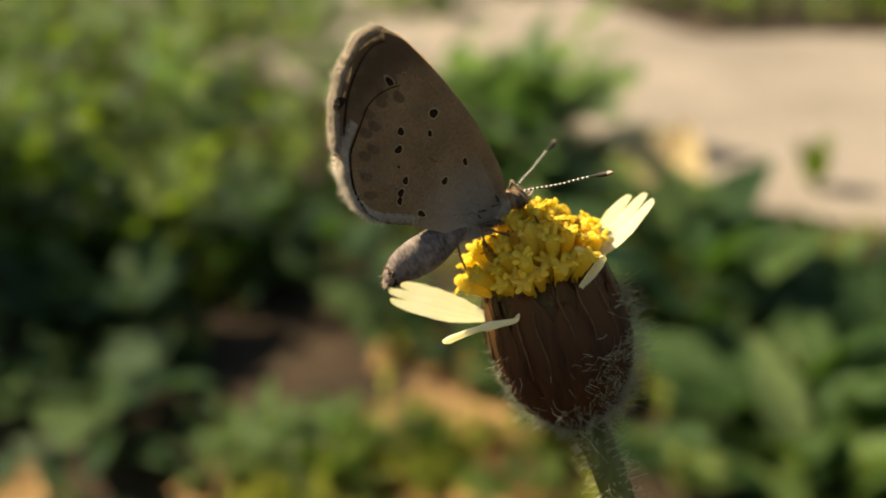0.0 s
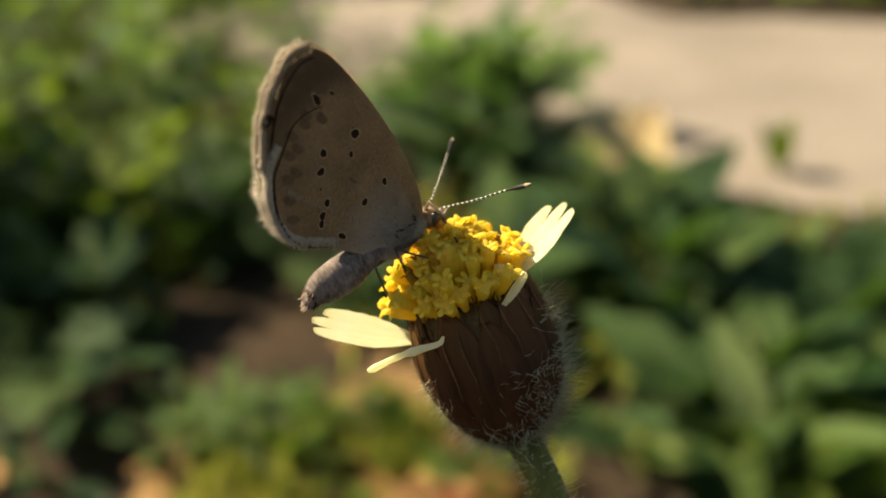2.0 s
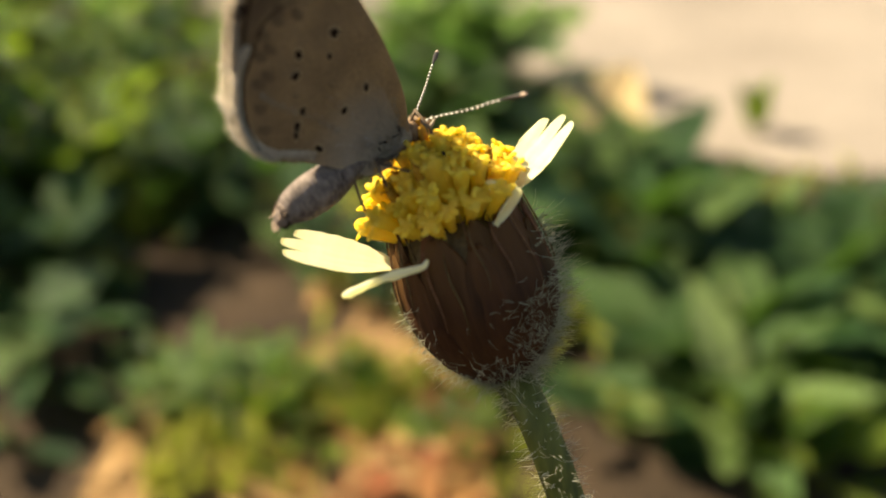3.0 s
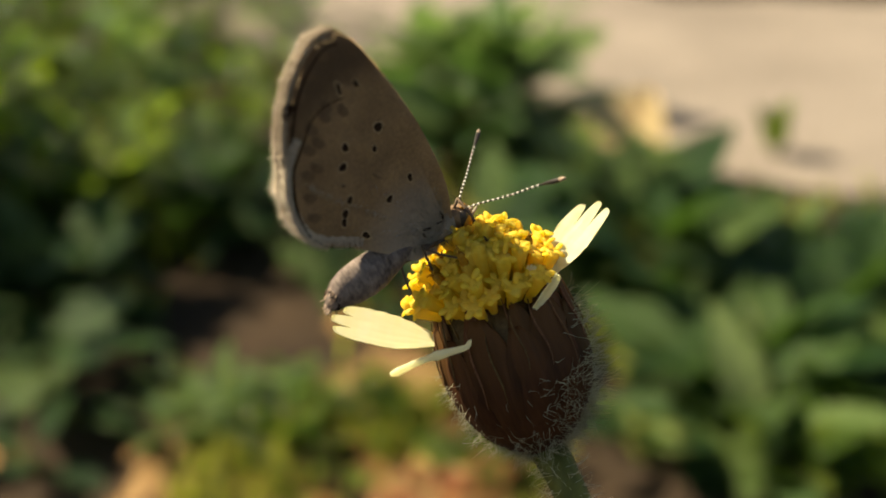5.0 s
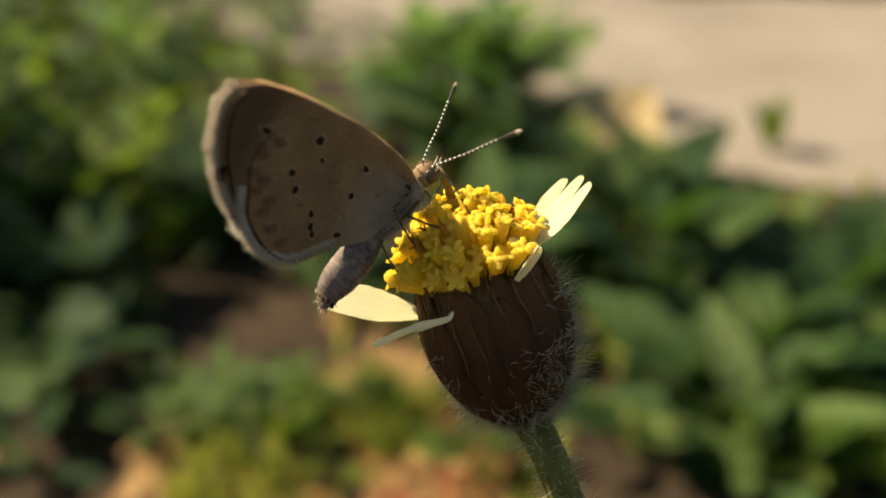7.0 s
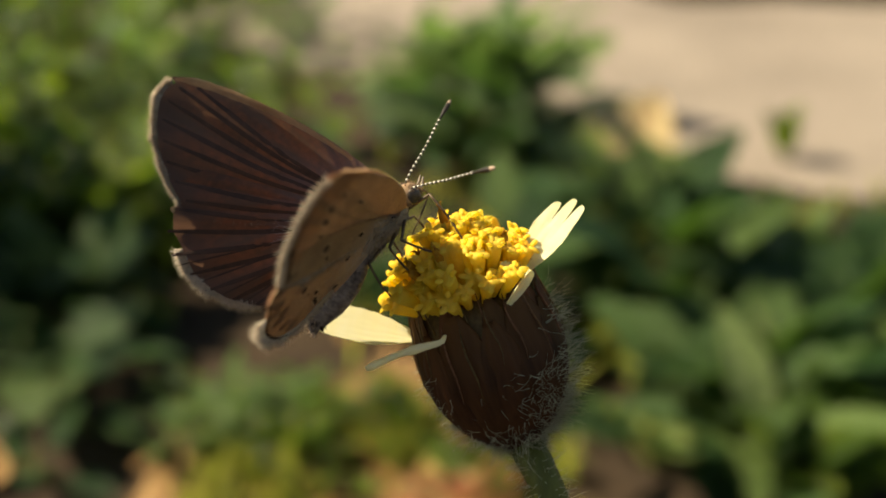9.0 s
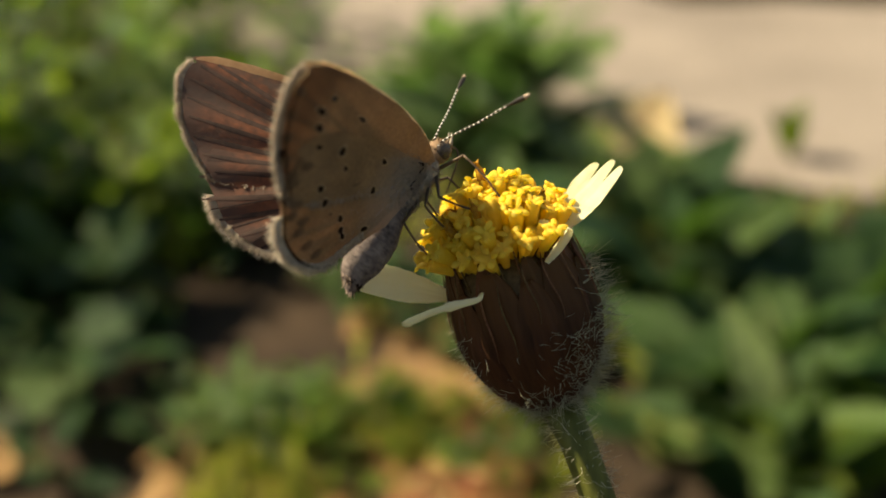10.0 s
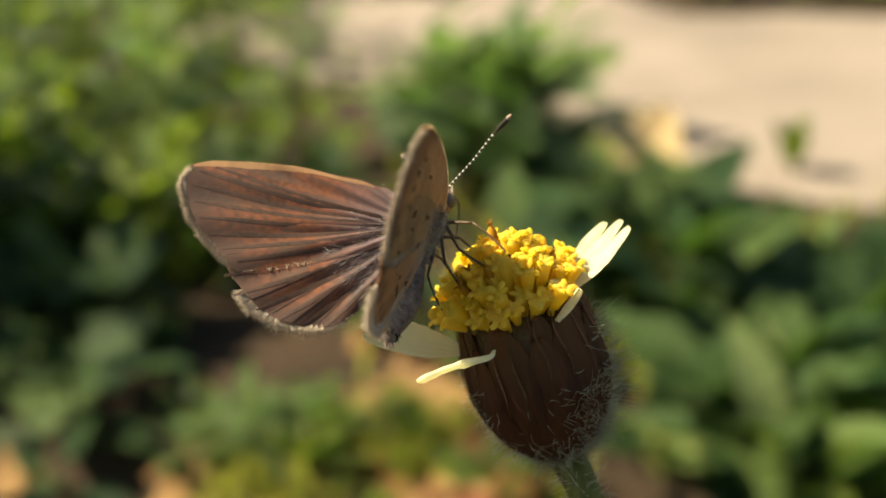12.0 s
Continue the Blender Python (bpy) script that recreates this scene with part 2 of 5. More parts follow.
tip_tint(BRACT, (0.17, 0.085, 0.030), 0.0048, 0.0086)
# scale streaks, dark enough to carry some of the pleats' shade as colour
streak_from_root(UPPER, (0.0007, 0, 0.00045), 13, 330, 0.85, (0.092, 0.066, 0.054))
for m in (UNDER, FORE_UNDER):
    streak_from_root(m, (0.0007, 0, 0.00045), 14, 900, 0.35, (0.20, 0.13, 0.075))
# the shade beyond the hindwing's edge, put into the forewing's outer colour
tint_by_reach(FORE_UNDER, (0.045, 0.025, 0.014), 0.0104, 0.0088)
# greyish root scales, with their bluish sheen put into the base colour
tint_by_reach(UPPER, (0.17, 0.150, 0.172), 0.0012, 0.0056)
tint_by_reach(UNDER, (0.34, 0.30, 0.27), 0.0008, 0.0042)
border_by_reach(UPPER, (0.060, 0.042, 0.037), 0.74, 0.96, 0.85)


# ---- helpers ----
def mesh_of(name, verts, faces, mats, scale=MM, smooth=True, slots=None):
    me = bpy.data.meshes.new(name)
    me.from_pydata([tuple(c * scale for c in v) for v in verts], [], faces)
    for m in (mats if isinstance(mats, (list, tuple)) else [mats]):
        me.materials.append(m)
    if slots is not None:
        me.polygons.foreach_set("material_index", slots)
    if smooth:
        me.polygons.foreach_set("use_smooth", [True] * len(me.polygons))
    me.update()
    return me


def part(name, me, parent, label="", m=None, kind=""):
    ob = new(name, me)
    ob.parent = parent
    if m is not None:
        ob.matrix_basis = m
    return tagged(ob, label, kind=kind)


def spline(points, n):
    """n points along a smooth curve through the given ones."""
    p = [np.array(q, float) for q in points]
    p = [2 * p[0] - p[1]] + p + [2 * p[-1] - p[-2]]
    out = []
    for k in range(n):
        s = k / (n - 1) * (len(points) - 1)
        i = min(int(s), len(points) - 2)
        u = s - i
        a, b, c, d = p[i:i + 4]
        out.append(0.5 * (2 * b + (c - a) * u + (2 * a - 5 * b + 4 * c - d) * u * u + (3 * b - a - 3 * c + d) * u ** 3))
    return out


def tube(points, radii, sides=8, verts=None, faces=None):
    """A tube with closed ends; appends to verts and faces."""
    verts, faces = ([] if verts is None else verts), ([] if faces is None else faces)
    start, n = len(verts), len(points)
    for k in range(n):
        along = Vector(points[min(k + 1, n - 1)]) - Vector(points[max(k - 1, 0)])
        q = along.to_track_quat("Z", "Y")
        for j in range(sides):
            a = 2 * math.pi * j / sides
            verts.append(tuple(Vector(points[k]) + q @ Vector((math.cos(a) * radii[k], math.sin(a) * radii[k], 0))))
    for k in range(n - 1):
        for j in range(sides):
            a, b = start + k * sides + j, start + k * sides + (j + 1) % sides
            faces.append((a, b, b + sides, a + sides))
    faces.append(tuple(start + j for j in reversed(range(sides))))
    faces.append(tuple(start + (n - 1) * sides + j for j in range(sides)))
    return verts, faces


def hairs(roots, verts=None, faces=None, thick=0.02):
    """Thin bent three-sided spikes: rows of root, direction, length."""
    verts, faces = ([] if verts is None else verts), ([] if faces is None else faces)
    for root, way, length in roots:
        root, way = Vector(root), Vector(way).normalized()
        side = Vector((random.gauss(0, 1), random.gauss(0, 1), random.gauss(0, 1)))
        bend = (side - way * side.dot(way)).normalized() * random.uniform(0.15, 0.8) * length
        q = way.to_track_quat("Z", "Y")
        s = len(verts)
        for u, r in ((0, 1.0), (0.55, 0.75)):
            c = root + way * length * u + bend * u * u
            for j in range(3):
                verts.append(tuple(c + q @ Vector((math.cos(j * 2.094), math.sin(j * 2.094), 0)) * thick * r))
        verts.append(tuple(root + way * length * 0.95 + bend))
        for j in range(3):
            k = (j + 1) % 3
            faces += [(s + j, s + k, s + 3 + k, s + 3 + j), (s + 3 + j, s + 3 + k, s + 6)]
    return verts, faces


def curls(roots, verts=None, faces=None, thick=0.012):
    """Fine curled hairs of five bent pieces: rows of root, direction, length."""
    verts, faces = ([] if verts is None else verts), ([] if faces is None else faces)
    for root, way, length in roots:
        p, way = Vector(root), Vector(way).normalized()
        turn = Vector((random.gauss(0, 1), random.gauss(0, 1), random.gauss(0, 1))) * random.uniform(0.1, 0.55)
        s = len(verts)
        for k in range(6):
            q = way.to_track_quat("Z", "Y")
            r = thick * (1 - 0.15 * k)
            for j in range(3):
                verts.append(tuple(p + q @ Vector((math.cos(j * 2.094), math.sin(j * 2.094), 0)) * r))
            p = p + way * length / 5
            way = (way + turn * 0.5 + Vector((random.gauss(0, 0.12), random.gauss(0, 0.12), random.gauss(0, 0.12)))).normalized()
        for k in range(5):
            for j in range(3):
                a, b = s + 3 * k + j, s + 3 * k + (j + 1) % 3
                faces.append((a, b, b + 3, a + 3))
    return verts, faces


def thing(name, label, category, m=None, group="", kind=""):
    ob = new(name)
    ob.empty_display_size = 0.005
    if m is not None:
        ob.matrix_basis = m
    return tagged(ob, label, category, group, kind)

# ---- the ground ----
def patch_noise(x, y):
    return noise.noise((x * 9, y * 9, 0)) * 0.006 + noise.noise((x * 40, y * 40, 3)) * 0.0025


def make_ground():
    """One sheet, fine near the flower and coarse out to the horizon."""
    lines = [-400, -60, -12, -4, -2.2] + [-1.6 + 0.04 * k for k in range(81)] + [2.2, 4, 12, 60, 400]
    verts, faces, n = [], [], len(lines)
    for y in lines:
        for x in lines:
            near = max(0.0, 1 - max(abs(x), abs(y)) / 2.0)
            verts.append((x, y, patch_noise(x, y) * near - 0.004))
    for j in range(n - 1):
        for i in range(n - 1):
            faces.append((j * n + i, j * n + i + 1, (j + 1) * n + i + 1, (j + 1) * n + i))
    tagged(new("ground", mesh_of("ground", verts, faces, SOIL, 1.0)), "dark brown soil with litter under low weeds", "ground", kind="structure")


def path_edge(x):
    """The near edge of the sandy path."""
    return float(np.interp(x, (-14, -2, -0.6, -0.15, 0.0, 0.06, 0.11, 0.13, 0.2, 0.6, 2), (1.6, 0.78, 0.80, 0.75, 0.73, 0.69, 0.58, 0.53, 0.50, 0.45, 0.40))) + noise.noise((x * 25, 0, 7)) * 0.012


def far_edge(x):
    return float(np.interp(x, (-14, -2, -0.2, 0.0, 0.1, 0.19, 0.6, 2), (2.4, 1.5, 1.4, 1.35, 1.2, 0.965, 0.95, 0.93))) + noise.noise((x * 18, 0, 9)) * 0.015


def make_path():
    verts, faces, nx, ny = [], [], 140, 26
    for i in range(nx + 1):
        s = 2 * i / nx - 1
        x = 0.1 + 1.7 * s + 12 * s ** 7
        a, b = path_edge(x), far_edge(x)
        for j in range(ny + 1):
            v = j / ny
            y = a + (b - a) * v
            rim = min(1.0, 6 * v, 6 * (1 - v))
            near = max(0.0, 1 - max(abs(x), abs(y)) / 2.0)
            verts.append((x, y, patch_noise(x, y) * near - 0.008 + 0.012 * rim ** 0.5 + 0.0015 * noise.noise((x * 90, y * 90, 5))))
    for i in range(nx):
        for j in range(ny):
            k = i * (ny + 1) + j
            faces.append((k, k + ny + 1, k + ny + 2, k + 1))
    tagged(new("path", mesh_of("path", verts, faces, SAND, 1.0)), "sunlit pale sandy footpath between the weeds", "path", kind="structure")


make_ground()
make_path()

# ---- the flower ----
# seconds, degrees by which the head tips to the right
NOD = [
    (0, 3.08), (0.1, 2.88), (0.2, 2.68), (0.3, 2.48),
    (0.4, 2.28), (0.5, 2.08), (0.6, 1.95), (0.7, 1.83),
    (0.8, 1.71), (0.9, 1.59), (1, 1.47), (1.2, 0.15),
    (1.5, -1.83), (1.8, -1.65), (2, -1.52), (2.1, -1.43),
    (2.3, -1.25), (2.5, -1.07), (2.7, -1.08), (3, -1.09),
    (3.2, -1.13), (3.4, -1.18), (3.5, -1.2), (3.7, -1),
    (5.3, 0.16), (5.5, 0), (6, -0.08), (6.5, 0.21),
    (7, 0.27), (7.2, 0.07), (8.8, 0.98), (9, 0.54),
    (9.5, 1.28), (10, 1.32), (10.5, 0.95), (11, 1.31),
    (11.5, 1.66), (12, 1.85),
]
# seconds, x, y, z, rise of the body, turn, lean
SEAT = [
    (0, -1.69, -2.32, 0.28, 31.3, 17.5, 36.7), (0.2, -1.92, -2.33, -0.16, 41.6, 19.5, 41.2), (0.3, -2.09, -2.31, 0.29, 45.94, 12.79, 46.81), (0.5, -2.16, -2.29, 0.35, 46.7, 11.6, 47.8),
    (0.8, -2.08, -2.30, 0.40, 43.78, 14.05, 45.55), (1, -1.92, -2.32, 0.43, 35, 21.4, 38.8), (1.5, -1.82, -2.28, 0.45, 29.8, 26.8, 37.3), (2, -1.79, -2.27, 0.46, 30, 26.2, 40),
    (2.5, -1.75, -2.20, 0.41, 30.2, 27.6, 39.8), (3, -1.69, -2.01, 0.43, 30.9, 26.3, 42.9), (3.5, -1.78, -2.10, 0.41, 30.8, 25.6, 39.5), (3.7, -1.79, -2.13, 0.45, 31.7, 24.1, 39.2),
    (5.5, -1.75, -2.18, 0.32, 30, 26.7, 36), (5.8, -1.76, -2.18, 0.32, 30.52, 26.34, 36.59), (6, -1.89, -2.18, 0.32, 33.5, 24.3, 39.9), (6.25, -2.19, -2.18, 0.38, 47.02, 9.94, 47.8),
    (6.5, -2.24, -2.18, 0.40, 49.4, 7.4, 49.2), (7, -2.20, -2.18, 0.34, 48.6, 9.1, 49.4), (7.2, -2.04, -2.19, 0.34, 40.2, 14.1, 44.8), (8.8, -2.55, -2.23, 0.33, 54.2, -3.3, 42.2),
    (9, -2.59, -2.23, 0.46, 51.1, 7.1, 45.9), (9.3, -2.53, -2.23, 0.45, 47.83, 9.92, 44), (9.5, -2.29, -2.22, 0.44, 38, 18.4, 38.3), (9.7, -2.64, -2.23, 0.62, 47.3, 17, 44.9),
    (10, -2.82, -2.24, 0.44, 54.2, 13.4, 33.3), (10.5, -2.78, -2.23, 0.49, 57.5, 14.6, 34.8), (11, -2.60, -2.24, 0.90, 61.5, 23.2, 37), (11.5, -2.73, -2.27, 0.66, 65.4, 30.1, 43.6),
    (12, -2.82, -2.25, 0.87, 66, 27.7, 41.1),
]
# seconds, opening of the right and left pair, sweep of fore and hind wings
WINGS = [
    (0, -0.8, -0.8, -2, 3.3), (0.2, -0.8, -0.8, -1.7, 4.2), (0.3, -0.8, -0.8, 0.93, 5.3), (0.5, -0.8, -0.8, 1.4, 5.5),
    (0.8, -0.8, -0.8, 0.62, 4.83), (1, -0.8, -0.8, -1.7, 2.8), (1.5, -0.8, -0.8, -2, 2.3), (2, -0.8, -0.8, -2, 1.9),
    (2.5, -0.8, -0.8, -2, 0.5), (3, -0.8, -0.8, -1.7, 0.7), (3.5, -0.8, -0.8, -2, 1.7), (3.7, -0.8, -0.8, -1.4, 2.9),
    (5.5, -0.8, -0.8, -2, 0.7), (5.8, -0.8, -0.8, -1.7, 0.8), (6, -0.8, -0.8, 0, 1.4), (6.25, -0.8, -0.8, 1.1, 5.31),
    (6.5, -0.8, -0.8, 1.3, 6), (7, -0.8, -0.8, 0, 4.7), (7.2, -0.8, -0.8, 0, 5.5), (8.8, 30, 31.2, 10.2, 3.9),
    (9, 33.2, 28.3, 4.4, -12.0), (9.3, 31.15, 27.27, 4.4, -8.88), (9.5, 25, 24.2, 4.4, -6.4), (9.7, 13.3, 7.5, 4, -10.8),
    (10, 28.1, 29.8, 1.8, -7.2), (10.5, 23.7, 23.8, 2.2, -5.2), (11, 33.1, 33.8, 1.1, -5.9), (11.5, 35.9, 33.3, -1, -8.5),
    (12, 40.2, 39.9, -0.9, -12.0),
]
# seconds, turn, rise
NEAR_ANTENNA = [
    (0, -66.0, 19.3), (0.5, -59.4, 23.0), (1, -64.0, 17.7), (1.5, -66.0, 22.2),
    (2, -67.9, 23.9), (2.5, -70.3, 25.2), (3, -71.0, 25.3), (3.5, -68.1, 24.2),
    (5.5, -67.1, 23.8), (6, -63.0, 26.2), (6.5, -62.3, 11.4), (7, -58.0, 22.0),
    (7.2, -58.8, 16.1), (8.8, -58.7, 7.7), (9, -66.9, 17.2), (9.5, -72.3, 6.5),
    (10, -63.8, 8.6), (10.5, -59.1, 11.0), (11, -61.5, 18.4), (11.5, -68.2, 27.7),
    (12, -68.2, 25.3),
]
# seconds, turn, rise
FAR_ANTENNA = [
    (0, 37.7, -7.8), (0.5, 36.9, -7.2), (1, 36.8, -4.4), (1.5, 36.4, 7.9),
    (2, 38.6, 3.9), (2.5, 37.2, 4.3), (3, 40.0, -0.4), (3.5, 39.0, 3.2),
    (5.5, 40.5, 7.1), (6, 42.6, 7.4), (6.5, 32.1, -21.8), (7, 33.3, -12.1),
    (7.2, 30.9, -11.6), (8.8, 32.8, -18.4), (9, 28.1, -12.0), (9.5, 19.6, -11.0),
    (10, 34.6, -8.7), (10.5, 37.9, -5.1), (11, 49.4, -14.9), (11.5, 40.6, -25.2),
    (12, 53.1, -4.2),
]

PIVOT = Vector((8, 0, -22))
AXIS = Vector((-0.32, -0.27, 0.91)).normalized()
NECK = Vector((4.36, 1.8, -9.6))


def head_frame():
    """The flower head's own space (z along its axis, from the neck) within the moving part's space."""
    right = Vector((1, 0, 0)) - AXIS * AXIS.x
    right.normalize()
    away = AXIS.cross(right)
    m = Matrix((right, away, AXIS)).transposed().to_4x4()
    m.translation = (NECK - PIVOT) * MM
    return m


HEAD = head_frame()


CUP = [(0.0, 0.95), (0.35, 1.35), (0.9, 2.0), (1.8, 2.70), (3.0, 3.25), (4.4, 3.56), (5.8, 3.46), (7.0, 3.22), (8.4, 2.95)]


def cup_radius(h):
    return float(np.interp(h, [c[0] for c in CUP], [c[1] for c in CUP]))


def bract_mesh(h0, h1, half, out, seed):
    """A pointed bract that hugs the cup, ribbed along its length."""
    rnd = random.Random(seed)
    nu, nv = 22, 14
    verts, faces = [], []
    for side in (0, 1):
        for i in range(nu + 1):
            u = i / nu
            h = h0 + (h1 - h0) * u
            w = half * (math.sin(math.pi * min(1, 0.22 + 0.78 * (1 - u)) * 0.5) if u > 0.45 else 1 - 0.25 * (0.45 - u)) * (1 - 0.6 * max(0, (u - 0.78) / 0.22) ** 2) + 0.03
            w *= 1 + 0.16 * noise.noise((u * 5, seed * 3.7, 2))
            for j in range(nv + 1):
                v = 2 * j / nv - 1
                r = cup_radius(h) + out + 0.08 * (1 - v * v) + 0.016 * math.cos(v * 15) + 0.10 * noise.noise((v * 2.4, u * 3, seed)) + 0.06 * noise.noise((v * 7, u * 4, seed + 5)) + 0.25 * max(0, u - 0.75) - side * 0.07
                a = v * w / max(cup_radius(h), 0.8)
                verts.append((r * math.cos(a), r * math.sin(a), h + 0.05 * rnd.uniform(-1, 1) * abs(v)))
    row = nv + 1
    block = (nu + 1) * row
    for i in range(nu):
        for j in range(nv):
            k = i * row + j
            faces.append((k, k + 1, k + row + 1, k + row))
            k += block
            faces.append((k, k + row, k + row + 1, k + 1))
    edge = [i * row for i in range(nu + 1)] + [nu * row + j for j in range(1, row)] + [i * row + nv for i in range(nu - 1, -1, -1)] + [j for j in range(nv - 1, -1, -1)]
    for a, b in zip(edge, edge[1:]):
        faces.append((b, a, a + block, b + block))
    return mesh_of("bract", verts, faces, BRACT)


def blob(c, way, long, wide, thick, verts, faces, n=7):
    """A rounded lobe centred on c along way; appends to verts and faces."""
    q, start = way.to_track_quat("X", "Z"), len(verts)
    for i in range(6):
        u = math.pi * (i + 0.35) / 5.7
        for j in range(n):
            a = 2 * math.pi * j / n
            verts.append(tuple(c + q @ Vector((-long * math.cos(u), wide * math.sin(u) * math.cos(a), thick * math.sin(u) * math.sin(a)))))
    for i in range(5):
        for j in range(n):
            k, m = start + i * n + j, start + i * n + (j + 1) % n
            faces.append((k, k + n, m + n, m))
    faces += [tuple(start + j for j in range(n)), tuple(start + 5 * n + j for j in reversed(range(n)))]


def floret_mesh(seed, opened):
    """A tubular floret on z that widens into a throat with five uneven rounded lobes, or a closed bud."""
    rnd = random.Random(seed)
    if not opened:
        verts, faces = tube([(0, 0, h) for h in (0, 1.2, 2.0, 2.5, 2.85, 3.1, 3.22)], [0.16, 0.22, 0.30, 0.36, 0.34, 0.22, 0.06], 10)
        for k in range(5):
            a = 1.2566 * k
            blob(Vector((0.20 * math.cos(a), 0.20 * math.sin(a), 2.85)), Vector((-0.25 * math.cos(a), -0.25 * math.sin(a), 1)), 0.34, 0.16, 0.16, verts, faces)
        return mesh_of("disc_floret", verts, faces, FLORET)
    verts, faces = tube([(0, 0, h) for h in (0, 0.9, 1.6, 2.1, 2.5, 2.75, 2.7, 2.3)], [0.16, 0.20, 0.26, 0.33, 0.38, 0.36, 0.25, 0.16], 12)
    turn = rnd.uniform(0, 6)
    for k in range(5):
        a = 1.2566 * k + turn + rnd.uniform(-0.2, 0.2)
        out = Vector((math.cos(a), math.sin(a), 0))
        rise = rnd.uniform(-0.25, 0.95)
        r = rnd.uniform(0.32, 0.43)
        blob(out * r + Vector((0, 0, 2.72 + 0.16 * rise + rnd.uniform(-0.05, 0.05))), out + Vector((0, 0, rise)), rnd.uniform(0.18, 0.29), rnd.uniform(0.13, 0.20), 0.10, verts, faces)
    return mesh_of("disc_floret", verts, faces, FLORET)


def anther_mesh():
    verts, faces = tube([(0, 0, 1.8), (0, 0, 2.6), (0.02, 0, 3.3), (0.05, 0, 3.75), (0.06, 0, 3.95)], [0.17, 0.21, 0.22, 0.19, 0.08], 9)
    tube([(0.05, 0, 3.8), (0.16, 0.03, 4.15), (0.34, 0.05, 4.2)], [0.07, 0.06, 0.03], 6, verts, faces)
    tube([(0.05, 0, 3.8), (-0.08, -0.03, 4.15), (-0.24, -0.05, 4.22)], [0.07, 0.06, 0.03], 6, verts, faces)
    return mesh_of("anther", verts, faces, STAMEN)


def petal_mesh(length, half, curl, cup, notch=0.30, twist=0.0, seed=0):
    """A ray petal along x, face to z, with three blunt lobes."""
    rnd = random.Random(seed)
    nu, nv = 26, 36
    verts, faces = [], []
    reach = [rnd.uniform(0.93, 1.04) for _ in range(3)]
    for side in (0, 1):
        for i in range(nu + 1):
            u = i / nu
            for j in range(nv + 1):
                v = 2 * j / nv - 1
                third = min(2, int((v + 1) * 1.5))
                inside = (v + 1) * 1.5 - third - 0.5
                tip = reach[third] * (1 - notch * (abs(inside) * 2) ** 4.5 - 0.06 * v * v)
                s = u * tip
                w = half * (0.30 + 0.70 * math.sin(math.pi / 2 * min(1, s / 0.55))) * (1 - 0.10 * max(0, s - 0.6))
                shrink = 1 - 0.07 * max(0, (s - (1 - notch)) / notch) ** 1.5
                centre = (third - 1) * 2 / 3
                vv = centre + (v - centre) * shrink
                z = curl * s * s + cup * vv * vv * half + 0.006 * math.cos(v * 9.4) + 0.02 * noise.noise((s * 5, v * 4, seed))
                a = twist * s
                y = vv * w + 0.05 * noise.noise((s * 14, j * 0.9, seed + 5)) * abs(v) ** 6
                verts.append((s * length, y * math.cos(a) - z * math.sin(a), y * math.sin(a) + z * math.cos(a) - 0.07 * side))
    row = nv + 1
    block = (nu + 1) * row
    for i in range(nu):
        for j in range(nv):
            k = i * row + j
            faces.append((k, k + row, k + row + 1, k + 1))
            k += block
            faces.append((k, k + 1, k + row + 1, k + row))
    edge = [i * row for i in range(nu + 1)] + [nu * row + j for j in range(1, row)] + [i * row + nv for i in range(nu - 1, -1, -1)]
    for a, b in zip(edge, edge[1:]):
        faces.append((a, b, b + block, a + block))
    return mesh_of("ray_petal", verts, faces, PETAL)


def aim(base, tip, face):
    """A pose at base with x towards tip and z as near to face as it goes; all in the view plane's space, put into the moving part's."""
    x = (Vector(tip) - Vector(base)).normalized()
    z = Vector(face) - x * Vector(face).dot(x)
    z.normalize()
    m = Matrix((x, z.cross(x), z)).transposed().to_4x4()
    m.translation = (Vector(base) - PIVOT) * MM
    return m


FLOWER_BASE = Vector((0.014, 0.005, 0.0))
wildflower = thing("wildflower", "hairy wildflower with yellow disc and cream petals on bare stalk", "flower", Matrix.Translation(FLOWER_BASE))


